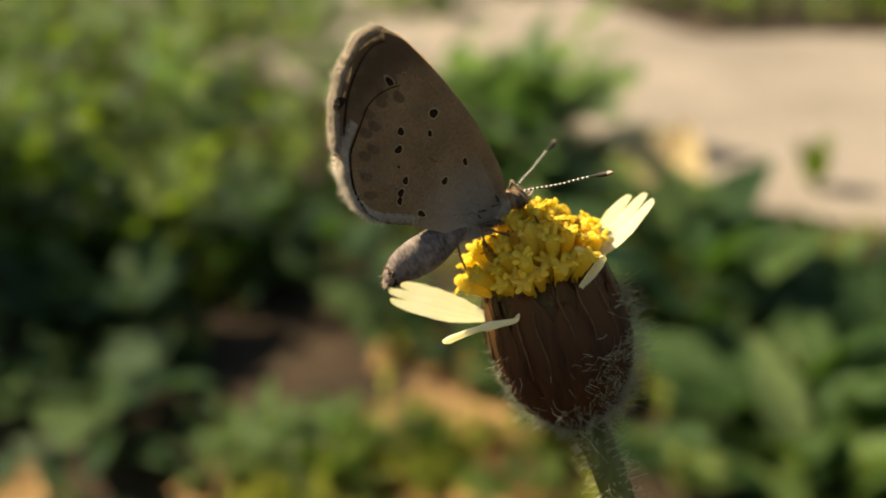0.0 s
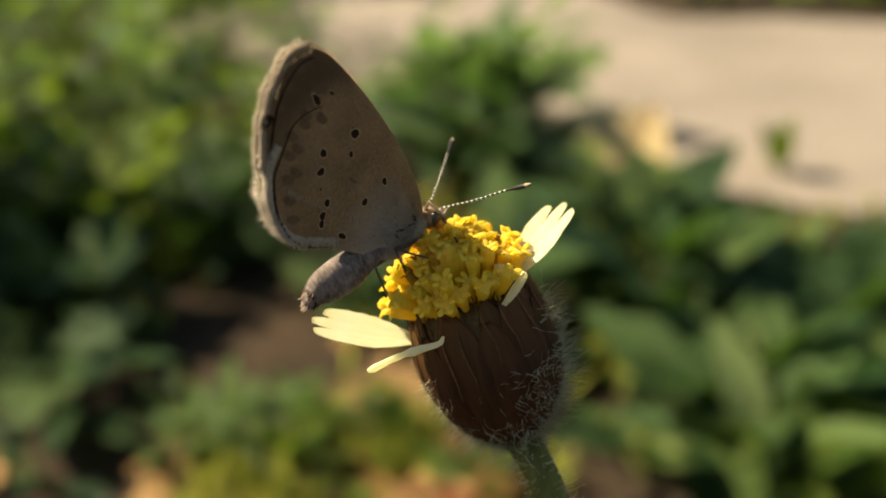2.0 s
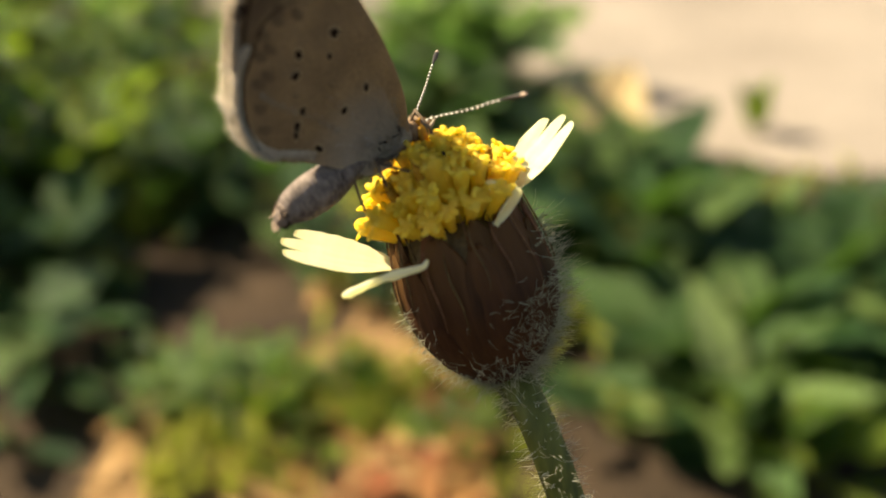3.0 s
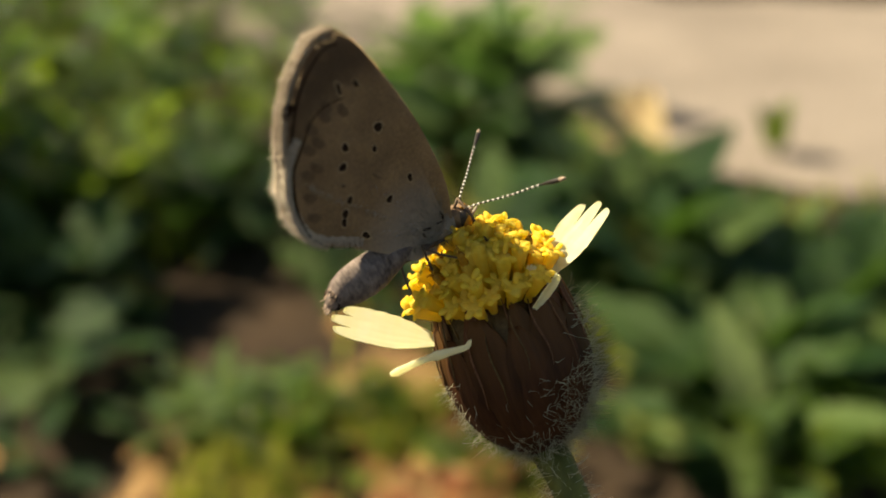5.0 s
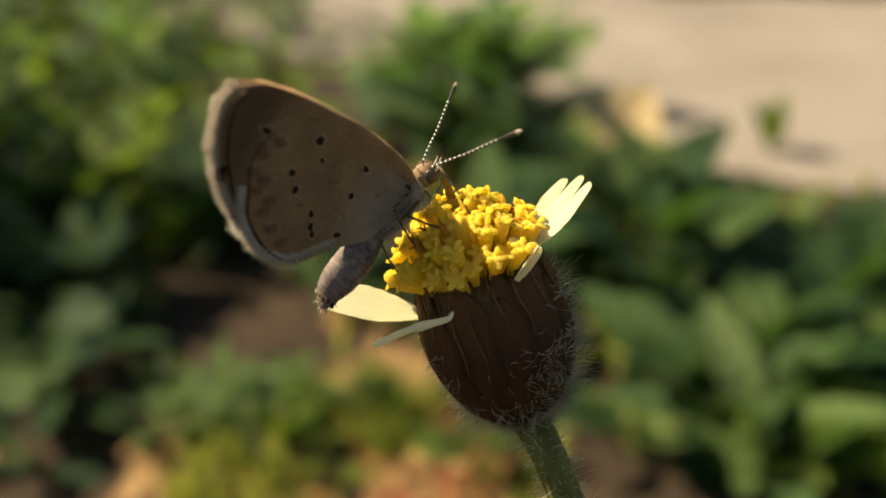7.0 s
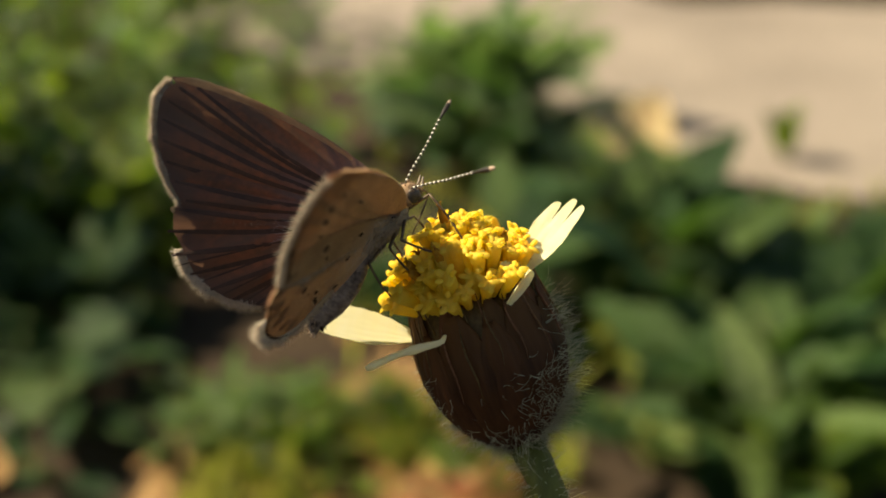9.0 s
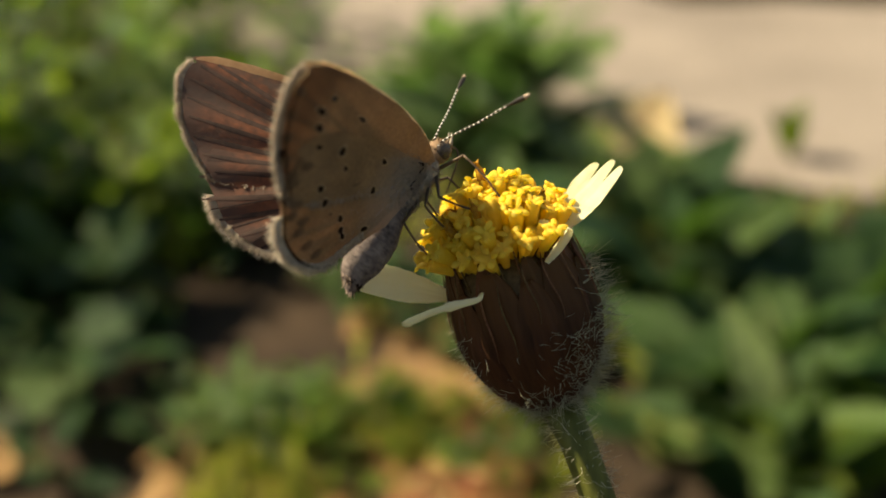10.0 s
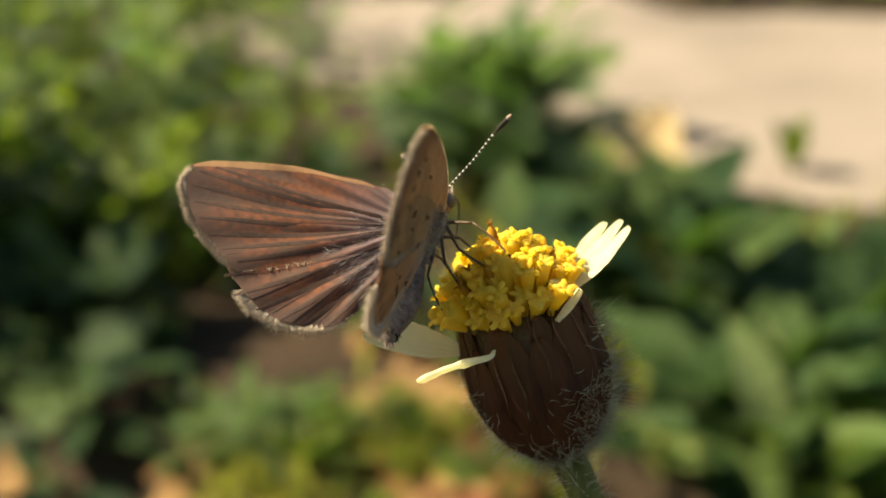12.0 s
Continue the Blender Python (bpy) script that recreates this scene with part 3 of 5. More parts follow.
def make_flower():
    # the receptacle inside the bracts carries everything above the bend of the stalk
    verts, faces, n = [], [], 28
    core = [(h, r - 0.12) for h, r in CUP[:-1]] + [(7.7, 2.8), (8.3, 2.2), (8.8, 1.2), (8.95, 0.2)]
    for h, r in core:
        for j in range(n):
            a = 2 * math.pi * j / n
            verts.append(tuple(HEAD.to_3x3() @ Vector((r * math.cos(a), r * math.sin(a), h)) + (NECK - PIVOT)))
    for k in range(len(core) - 1):
        for j in range(n):
            a, b = k * n + j, k * n + (j + 1) % n
            faces.append((a, b, b + n, a + n))
    faces += [tuple(reversed(range(n))), tuple((len(core) - 1) * n + j for j in range(n))]
    head = part("flower_head", mesh_of("flower_head", verts, faces, PAPPUS), wildflower, "bell-shaped purple-brown flower head")
    # upper stalk
    line = spline([NECK + AXIS * 0.3 - PIVOT, Vector((5.12, 0.3, -10.9)) - PIVOT, Vector((5.95, 0, -12.9)) - PIVOT, Vector((6.9, 0.2, -15.6)) - PIVOT, Vector((7.9, 0.2, -19)) - PIVOT, Vector((0, 0, -0.6))], 26)
    radii = list(np.interp(np.linspace(0, 1, 26), (0, 0.06, 0.2, 1), (1.15, 0.95, 0.84, 0.82)))
    verts, faces = tube(line, radii, 14)
    part("flower_stalk", mesh_of("flower_stalk", verts, faces, STALK), head, "green hairy flower stalk")
    rows = []
    for _ in range(420):
        k = random.randrange(0, 17)
        a = random.uniform(0, 6.283)
        along = Vector(line[k + 1]) - Vector(line[k])
        q = along.to_track_quat("Z", "Y")
        out = q @ Vector((math.cos(a), math.sin(a), 0))
        rows.append((Vector(line[k]) + along * random.random() + out * radii[k] * 0.95, out + along.normalized() * random.uniform(-0.5, 0.5), random.uniform(0.4, 1.1)))
    verts, faces = curls(rows, thick=0.016)
    part("stalk_hairs", mesh_of("stalk_hairs", verts, faces, HAIR), head, "white bristly hairs", kind="stuff")
    # bracts, three rings
    for k in range(6):
        part("bract", bract_mesh(0.25, 8.0 + random.uniform(-0.3, 0.4), 2.05, 0.02, k), head, m=HEAD @ Matrix.Rotation(radians(60 * k + 12), 4, "Z"))
    for k in range(6):
        part("bract", bract_mesh(0.1, 7.2 + random.uniform(-0.4, 0.6), 1.65, 0.04, k + 20), head, m=HEAD @ Matrix.Rotation(radians(60 * k + 41), 4, "Z"))
    for k in range(9):
        part("bract", bract_mesh(2.0, 8.7 + random.uniform(-0.4, 0.3), 1.25, -0.06, k + 40), head, m=HEAD @ Matrix.Rotation(radians(40 * k + 7), 4, "Z"))
    # hairs on the bracts, thick low down
    rows = []
    while len(rows) < 640:
        h = 6.6 * random.random() ** (2.6 if random.random() < 0.8 else 1.0) + 0.1
        a = random.uniform(0, 6.283)
        if h > 1.3 + random.random() and -2.7 < a - 6.283 * (a > 3.1416) < -0.45 and random.random() < 0.93:
            continue
        r = cup_radius(h) + 0.22
        out = Vector((math.cos(a), math.sin(a), -0.15))
        root = Vector((r * math.cos(a), r * math.sin(a), h))
        way = out + Vector((random.gauss(0, 0.35), random.gauss(0, 0.35), random.gauss(0.15, 0.45)))
        long = random.uniform(0.55, 1.35) * (1.0 if h < 5 else 0.8) * (0.70 + 0.42 * math.cos(a - 0.2))
        rows.append((HEAD.to_3x3() @ root + (NECK - PIVOT), HEAD.to_3x3() @ way, long))
    for _ in range(640):
        h, a = 0.1 + 2.2 * random.random() ** 1.6, random.uniform(0, 6.283)
        r = cup_radius(h) + 0.12
        way = Vector((math.cos(a) + random.gauss(0, 0.5), math.sin(a) + random.gauss(0, 0.5), random.gauss(0.2, 0.6)))
        rows.append((HEAD.to_3x3() @ Vector((r * math.cos(a), r * math.sin(a), h)) + (NECK - PIVOT), HEAD.to_3x3() @ way, random.uniform(0.6, 1.4)))
    for _ in range(230):
        h, a = random.uniform(0.3, 4.6), random.gauss(-0.75, 0.35)
        r = cup_radius(h) + 0.14
        way = Vector((math.cos(a) + random.gauss(0, 0.5), math.sin(a) + random.gauss(0, 0.5), random.gauss(0.3, 0.6)))
        rows.append((HEAD.to_3x3() @ Vector((r * math.cos(a), r * math.sin(a), h)) + (NECK - PIVOT), HEAD.to_3x3() @ way, random.uniform(0.6, 1.2)))
    for _ in range(90):
        h, a = random.uniform(1.0, 5.4), random.gauss(-2.75, 0.22)
        r = cup_radius(h) + 0.14
        way = Vector((math.cos(a) + random.gauss(0, 0.6), math.sin(a) + random.gauss(0, 0.6), random.gauss(-0.3, 0.7)))
        rows.append((HEAD.to_3x3() @ Vector((r * math.cos(a), r * math.sin(a), h)) + (NECK - PIVOT), HEAD.to_3x3() @ way, random.uniform(0.4, 0.9)))
    verts, faces = curls(rows, thick=0.0165)
    rows = []
    for _ in range(210):
        h, a = random.uniform(0.4, 6.8), random.uniform(-0.6, 0.7)
        r = cup_radius(h) + 0.2
        root = Vector((r * math.cos(a), r * math.sin(a), h))
        way = Vector((math.cos(a) + random.gauss(0, 0.3), math.sin(a) + random.gauss(0, 0.3), random.gauss(0.1, 0.4)))
        rows.append((HEAD.to_3x3() @ root + (NECK - PIVOT), HEAD.to_3x3() @ way, random.uniform(0.8, 1.65)))
    verts, faces = curls(rows, verts, faces, 0.020)
    part("bract_hairs", mesh_of("bract_hairs", verts, faces, CUP_HAIR), head, "white curled hairs, dulled in colour for the shaded side", kind="stuff")
    # straw bristles between bracts and florets
    for k in range(30):
        a = 2 * math.pi * k / 30 + random.uniform(-0.05, 0.05)
        r0, r1 = 2.95 + random.uniform(-0.2, 0.1), 3.05 + random.uniform(-0.15, 0.2)
        top = 8.9 + random.uniform(-0.7, 0.5)
        verts, faces = tube([(r0 * math.cos(a), r0 * math.sin(a), 6.8), ((r0 + r1) / 2 * math.cos(a), (r0 + r1) / 2 * math.sin(a), 7.8), (r1 * math.cos(a), r1 * math.sin(a), top)], [0.07, 0.055, 0.02], 5)
        part("bristle", mesh_of("bristle", verts, faces, PAPPUS), head, m=HEAD)
    # straw-coloured ridges that show between the bracts
    for k in range(18):
        a = 2 * math.pi * k / 18 + random.uniform(-0.06, 0.06)
        low, high = random.uniform(3.4, 5.6), random.uniform(7.6, 8.6)
        line = []
        for i in range(7):
            h = low + (high - low) * i / 6
            r = cup_radius(h) + 0.20 + 0.05 * i / 6
            line.append((r * math.cos(a + 0.03 * math.sin(i)), r * math.sin(a + 0.03 * math.sin(i)), h))
        verts, faces = tube(line, [0.015, 0.03, 0.045, 0.05, 0.05, 0.04, 0.02], 5)
        part("bristle", mesh_of("bristle", verts, faces, PAPPUS), head, m=HEAD)
    # disc florets on a dome
    kinds = [floret_mesh(s, True) for s in range(8)] + [floret_mesh(9, False)]
    anther = anther_mesh()
    total = 108
    for k in range(total):
        f = math.sqrt((k + 0.5) / total)
        a = k * 2.39996
        lean = f * (0.56 - 0.12 * math.cos(a)) + 0.28 * max(0.0, f - 0.72) / 0.28 + random.gauss(0, 0.06)
        foot = Vector((1.88 * f * math.cos(a) - 0.22, 1.95 * f * math.sin(a), 8.95 - 1.5 * f * f))
        tall = (1.0 + random.uniform(-0.22, 0.16)) * (1.0 - 0.06 * f) + 0.10 * math.cos(a) * (1 - f * f)
        m = HEAD @ Matrix.Translation(foot * MM) @ Matrix.Rotation(a, 4, "Z") @ Matrix.Rotation(lean, 4, "Y") @ Matrix.Rotation(random.uniform(0, 6), 4, "Z") @ Matrix.Diagonal((1, 1, tall, 1))
        if f < 0.85 and random.random() < 0.16:
            part("anther", anther, head, "orange-brown anther tube", m=m @ Matrix.Diagonal((1, 1, 0.82, 1)))
            part("disc_floret", kinds[8], head, m=m @ Matrix.Diagonal((0.8, 0.8, 0.85, 1)))
        else:
            part("disc_floret", random.choice(kinds[:8] if random.random() < 0.95 else kinds[8:]), head, m=m)
    # ray petals
    part("ray_petal", petal_mesh(5.0, 0.98, 0.25, 0.06, 0.19, 0.0, 1), head, m=aim((-0.95, -0.35, -4.38), (-5.8, -0.9, -3.4), (0.12, -0.75, 0.62)))
    part("ray_petal", petal_mesh(4.55, 0.90, -0.45, 0.10, 0.30, 0.0, 2), head, m=aim((3.95, -1.1, -1.35), (6.6, -0.5, 2.35), (-0.35, -0.88, 0.25)))
    part("ray_petal", petal_mesh(2.0, 0.36, -0.15, 0.35, 0.16, 0.2, 4), head, m=aim((3.4, -3.2, -2.65), (4.6, -3.7, -1.1), (0.62, -0.62, -0.3)))
    part("ray_petal", petal_mesh(1.25, 0.24, 0.1, 0.2, 0.10, 0.0, 5), head, "small folded petal", m=aim((3.32, -2.8, -1.95), (3.32, -2.9, -0.7), (-0.1, -1, 0.1)))
    # one petal has rolled up along its length, with a crease and a blunt end
    line = spline([Vector(p) - PIVOT for p in ((0.55, -3.35, -4.1), (0.35, -3.6, -4.38), (-0.35, -3.8, -4.55), (-0.98, -3.95, -4.72), (-1.75, -4.1, -4.98), (-2.35, -4.25, -5.25), (-2.98, -4.35, -5.52))], 30)
    girth = np.interp(np.linspace(0, 1, 30), (0, 0.12, 0.3, 0.48, 0.56, 0.8, 0.93, 1), (0.08, 0.14, 0.19, 0.25, 0.17, 0.18, 0.21, 0.10))
    verts, faces = tube(line, list(girth), 16)
    for k, v in enumerate(verts):
        i, j = divmod(k, 16)
        c = Vector(line[i])
        fold = 1 - 0.55 * max(0.0, math.cos(2 * math.pi * (j - 5) / 16)) ** 4 + 0.18 * noise.noise((i * 0.45, j * 0.6, 3))
        verts[k] = tuple(c + (Vector(v) - c) * fold)
    part("ray_petal", mesh_of("ray_petal", verts, faces, PETAL), head, "cream petal rolled up along its length")
    # lower stalk and the leaves at its foot
    low = VIEW @ (PIVOT * MM)
    pts = spline([low - FLOWER_BASE, Vector((0.009, -0.009, 0.120)) - FLOWER_BASE, Vector((0.013, 0.0, 0.055)) - FLOWER_BASE, Vector((0, 0, -0.006))], 24)
    verts, faces = tube(pts, [0.00072] * 16 + [0.0009] * 8, 10)
    part("lower_stalk", mesh_of("lower_stalk", verts, faces, STALK, 1.0), wildflower)
    return head


flower_head = make_flower()

# ---- the butterfly ----
FORE = [(1.9, 0.3), (2.05, 2.0), (1.92, 3.5), (1.45, 5.7), (0.70, 8.0), (-0.32, 10.35), (-0.98, 11.5), (-1.55, 12.12), (-2.2, 12.34), (-2.9, 12.15), (-3.6, 11.65), (-4.3, 10.95), (-4.75, 10.3), (-5.08, 9.7), (-5.4, 9.0), (-5.65, 8.2), (-5.8, 7.4), (-4.6, 5.4), (-2.6, 3.2), (-0.3, 1.0)]
HIND = [(1.6, 0.0), (1.05, 2.4), (0.45, 5.0), (-0.5, 7.6), (-1.5, 9.0), (-2.6, 9.55), (-3.7, 9.6), (-4.6, 9.25), (-5.15, 8.6), (-5.65, 7.95), (-6.2, 7.2), (-6.45, 6.3), (-6.55, 5.5), (-6.5, 4.6), (-6.22, 3.6), (-5.75, 2.95), (-5.1, 2.45), (-3.7, 1.7), (-2.2, 0.6), (-0.8, -0.5), (0.6, -0.75)]


def outline(points, n):
    return [Vector((p[0], p[1])) for p in spline([(x, z, 0) for x, z in points], n)]


def relief(s, a):
    """How far the upper side stands out at share s of the reach and angle a."""
    return 0.12 * (1 + math.cos(a * 27)) * min(1, s * 1.6) * (1 - 0.4 * s) + 0.0525 * math.sin(math.pi * s)


def wing_mesh(name, points, root, rim, flip):
    """A wing in the xz plane. The upper side looks to +flip in y. rim: first and last share of the outline that carries the fringe."""
    edge = outline(points, 150)
    root = Vector(root)
    rings = [0.0, 0.06, 0.14, 0.24, 0.34, 0.44, 0.54, 0.64, 0.73, 0.81, 0.88, 0.94, 1.0]
    verts, faces, slots = [], [], []
    n = len(edge)
    for face in (1, -1):
        for s in rings:
            for k, e in enumerate(edge):
                inset = 1 - ((0.033 if name == "forewing" else 0.058) if rim[0] < k / (n - 1) < rim[1] else 0.0)
                p = root + (e - root) * s * inset
                a = math.atan2(p.x - root.x, p.y - root.y + 1e-6)
                rise = relief(s, a) if face > 0 else 0.0525 * math.sin(math.pi * s)
                verts.append((p.x, flip * rise + flip * face * 0.022, p.y))
    block = len(rings) * n
    for f, side in enumerate((1, -1)):
        for r in range(len(rings) - 1):
            for k in range(n - 1):
                a = f * block + r * n + k
                q = (a, a + 1, a + n + 1, a + n)
                faces.append(q if side * flip < 0 else q[::-1])
                slots.append(0 if side > 0 else 1)
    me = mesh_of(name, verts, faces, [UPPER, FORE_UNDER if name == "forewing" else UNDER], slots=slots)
    reach = me.attributes.new("reach", "FLOAT", "POINT")
    reach.data.foreach_set("value", [s * (1.0 if rim[0] < k / (n - 1) < rim[1] else 0.8) for _ in (1, -1) for s in rings for k in range(n)])
    return me


def fringe_mesh(points, rim, long, flip):
    edge = outline(points, 400)
    rows = []
    for k in range(int(rim[0] * 399), int(rim[1] * 399)):
        a, b = edge[k], edge[min(k + 1, 399)]
        along = (b - a).normalized()
        out = Vector((-along.y, along.x))
        if out.dot(a - Vector((-1.5, 4.5))) < 0:
            out = -out
        for _ in range(9):
            p = a + (b - a) * random.random() - out * long * random.uniform(0.72, 1.02)
            w = out + along * random.gauss(0, 0.22)
            rows.append(((p.x, random.gauss(0, 0.015), p.y), (w.x, random.gauss(0, 0.06), w.y), long * random.uniform(0.65, 1.2) * (0.95 + 0.4 * noise.noise((k * 0.11, long, 4)))))
    verts, faces = hairs(rows, thick=0.019)
    return mesh_of("fringe", verts, faces, FRINGE if long > 0.5 else FORE_FRINGE)


def ribbon(points, width, y, flip, mat, name):
    """A flat raised strip along points of the wing."""
    verts, faces = [], []
    pts = [Vector((p[0], p[1])) for p in spline([(x, z, 0) for x, z in points], max(8, 4 * len(points)))]
    for k, p in enumerate(pts):
        along = (pts[min(k + 1, len(pts) - 1)] - pts[max(k - 1, 0)]).normalized()
        side = Vector((-along.y, along.x)) * width * min(1, 0.35 + 1.2 * k / len(pts)) * min(1, 0.25 + 3 * (1 - k / len(pts))) * (1 + 0.25 * noise.noise((p.x * 3, p.y * 3, 2)))
        for c, up in ((-1, 0), (0, 1), (1, 0)):
            q = p + side * c
            verts.append((q.x, (y(q) if callable(y) else y) + flip * 0.010 * up, q.y))
    for k in range(len(pts) - 1):
        for c in (0, 1):
            a = 3 * k + c
            f = (a, a + 1, a + 4, a + 3)
            faces.append(f if flip > 0 else f[::-1])
    return mesh_of(name, verts, faces, mat)


def spot_mesh(rx, rz, turn, y, flip, ring=True):
    """A dark mark in a thin pale ring, a little proud of the wing."""
    verts, faces, slots = [(0, y + flip * 0.014, 0)], [], []
    n = 14
    for r, up in ((0.8, 0.012), (1.0, 0.008), (1.32, 0.0)):
        for j in range(n):
            a = 2 * math.pi * j / n
            wob = 1 + 0.14 * math.sin(2 * a + rx * 40) + 0.08 * math.sin(3 * a + rz * 30)
            x, z = rx * r * wob * math.cos(a), rz * r * wob * math.sin(a)
            verts.append((x * math.cos(turn) - z * math.sin(turn), y + flip * up, x * math.sin(turn) + z * math.cos(turn)))
    for j in range(n):
        k = (j + 1) % n
        tri = [(0, 1 + k, 1 + j), (1 + j, 1 + k, 1 + n + k, 1 + n + j)] + ([(1 + n + j, 1 + n + k, 1 + 2 * n + k, 1 + 2 * n + j)] if ring else [])
        for i, f in enumerate(tri):
            faces.append(f if flip > 0 else f[::-1])
            slots.append(1 if i == 2 else 0)
    return mesh_of("wing_spot", verts, faces, [MARK, RING] if ring else [SMUDGE], slots=slots)


FORE_ROOT, HIND_ROOT = (0.9, 0.5), (0.5, 0.4)
# x, z, half sizes, turn
HIND_SPOTS = [(-1.12, 6.92, 0.20, 0.27, 20), (-1.56, 6.0, 0.13, 0.15, 0), (-3.0, 6.7, 0.17, 0.22, 40), (-3.35, 5.86, 0.20, 0.21, 30), (-3.55, 5.0, 0.08, 0.08, 0), (-3.4, 4.17, 0.16, 0.20, 10),
              (-3.8, 3.64, 0.17, 0.22, 0), (-3.96, 3.25, 0.15, 0.20, 0), (-3.02, 2.1, 0.15, 0.24, 50), (-1.38, 3.25, 0.17, 0.19, 0), (-0.05, 3.8, 0.14, 0.20, 10)]
ROOT_MARKS = [(1.25, 1.05, 0.09, 0.30, 10), (1.0, 0.75, 0.07, 0.22, 80), (0.3, 0.75, 0.08, 0.26, 70), (0.05, 0.5, 0.06, 0.18, 20), (-1.75, 4.65, 0.07, 0.36, 40)]
FORE_SPOTS = [(-1.23, 9.38, 0.14, 0.18, 30), (-2.05, 9.49, 0.16, 0.32, 25), (-2.54, 8.93, 0.17, 0.28, 35), (-3.0, 8.1, 0.12, 0.18, 30), (-0.55, 7.0, 0.10, 0.30, 15)]
HIND_SMUDGES = [(-2.68, 8.41), (-3.6, 8.5), (-4.36, 8.2), (-4.75, 7.35), (-5.1, 6.25), (-5.3, 5.2), (-5.35, 4.2), (-3.45, 8.9), (-4.25, 7.5), (-4.6, 6.4)]
FORE_SMUDGES = [(-2.4, 11.3), (-3.3, 10.8), (-4.0, 10.1), (-4.7, 9.2)]
butterfly = thing("butterfly", "small brown butterfly with black-spotted taupe wing undersides, feeding on the flower", "butterfly")
butterfly.scale = (0.935, 0.935, 0.935)
wings = {}


def make_wing(name, side, points, root, rim, hem, spots, smudges, tips, long):
    """side: -1 the right wing, 1 the left. Upper side to the inside of the closed pair."""
    flip = -side
    wing = part(name, wing_mesh(name, points, root, rim, flip), butterfly, "brown wing with pale fringe and black-spotted taupe underside")
    part("fringe", fringe_mesh(points, hem, long, flip), wing, "pale hairy wing fringe")
    low = -flip * 0.03
    for x, z, rx, rz, turn in spots:
        part("wing_spot", spot_mesh(rx, rz, radians(turn), low, -flip), wing, "black wing spot in a pale ring", m=Matrix.Translation((x * MM, 0, z * MM)))
    for x, z, rx, rz, turn in (ROOT_MARKS if name == "hindwing" else []):
        me = spot_mesh(rx, rz, radians(turn), low, -flip, False)
        me.materials[0] = SMUDGE if z > 3 else MARK
        part("wing_mark", me, wing, "thin dark mark by the wing's root", m=Matrix.Translation((x * MM, 0, z * MM)))
    for x, z in smudges:
        part("wing_mark", spot_mesh(0.26, 0.34, math.atan2(-x, z), low, -flip, False), wing, "faint brown wing mark", m=Matrix.Translation((x * MM, 0, z * MM)))
    if name == "forewing" and side < 0:
        part("wing_mark", spot_mesh(0.34, 0.30, 0.3, low - flip * 0.01, -flip, False), wing, "black worn spot at the wing's rim", m=Matrix.Translation((-4.75 * MM, 0, 9.72 * MM))).data.materials[0] = MARK
    edge = outline(points, 60)
    keep = [e for k, e in enumerate(edge) if rim[0] <= k / 59 <= rim[1]]
    centre = Vector(root)
    line = [tuple(centre + (e - centre) * 0.93) for e in keep]
    part("margin_line", ribbon(line, 0.07, low * 1.7, -flip, MARK, "margin_line"), wing, "dark line inside the fringe")
    rays = [(math.atan2(e.x - centre.x, e.y - centre.y), (e - centre).length) for e in outline(points, 200)]

    def high(p):
        d = p - centre
        a = math.atan2(d.x, d.y + 1e-6)
        far = min(rays, key=lambda r: abs(r[0] - a))[1]
        return flip * (relief(min(1.0, d.length / far), a) + 0.026)

    for tip in tips:
        tip = Vector(tip)
        mid = centre + (tip - centre) * 0.5 + Vector((-(tip - centre).y, (tip - centre).x)) * 0.03
        part("wing_vein", ribbon([tuple(centre + (tip - centre) * 0.05), tuple(mid), tuple(tip)], 0.12, high, flip, VEIN, "wing_vein"), wing, "dark vein")
    # dark strips between hindwing veins: shade of the creases laid on as colour
    for a, c in (zip(tips[3:8], tips[4:8]) if name == "hindwing" else []):
        tip = (Vector(a) + Vector(c)) * 0.5
        part("wing_crease", ribbon([tuple(centre + (tip - centre) * 0.42), tuple(centre + (tip - centre) * 0.7), tuple(tip)], 0.045, high, flip, VEIN, "wing_crease"), wing, "dark strip with the crease's shade in its colour")
    if name == "forewing":
        lead = [tuple(e + Vector((-0.16, -0.02))) for k, e in enumerate(edge) if 0.10 <= k / 59 <= 0.36]
        part("leading_edge", ribbon(lead, 0.20, high, flip, COSTA, "leading_edge"), wing, "tan leading edge")
    fuzz = []
    for _ in range(520 if name == "hindwing" else 160):
        a, d = random.uniform(-1.2, -0.5) if name == "hindwing" else random.uniform(-0.9, -0.3), (4.6 if name == "hindwing" else 3.0) * random.random() ** 0.7
        p = centre + Vector((math.sin(a), math.cos(a))) * d
        fuzz.append(((p.x, high(p), p.y), (math.sin(a) + random.gauss(0, 0.12), flip * 0.10, math.cos(a) + random.gauss(0, 0.12)), random.uniform(0.35, 0.8)))
    verts, faces = hairs(fuzz, thick=0.010)
    part("root_hairs", mesh_of("root_hairs", verts, faces, SILVER), wing, "silvery hairs over the wing's root", kind="stuff")
    if name == "hindwing":
        fuzz = []
        for _ in range(700):
            a, d = random.uniform(-1.9, 0.6), 2.6 * random.random() ** 0.8
            p = centre + Vector((math.sin(a), math.cos(a))) * d + Vector((0.5, -0.3))
            if p.x > 1.4 or p.y < 0.1 - 0.6 * p.x:
                continue
            fuzz.append(((p.x, low, p.y), (math.sin(a) * 0.8 - 0.2, -flip * 0.35, math.cos(a) * 0.8), random.uniform(0.25, 0.6) * (1.2 - 0.25 * d)))
        verts, faces = hairs(fuzz, thick=0.012)
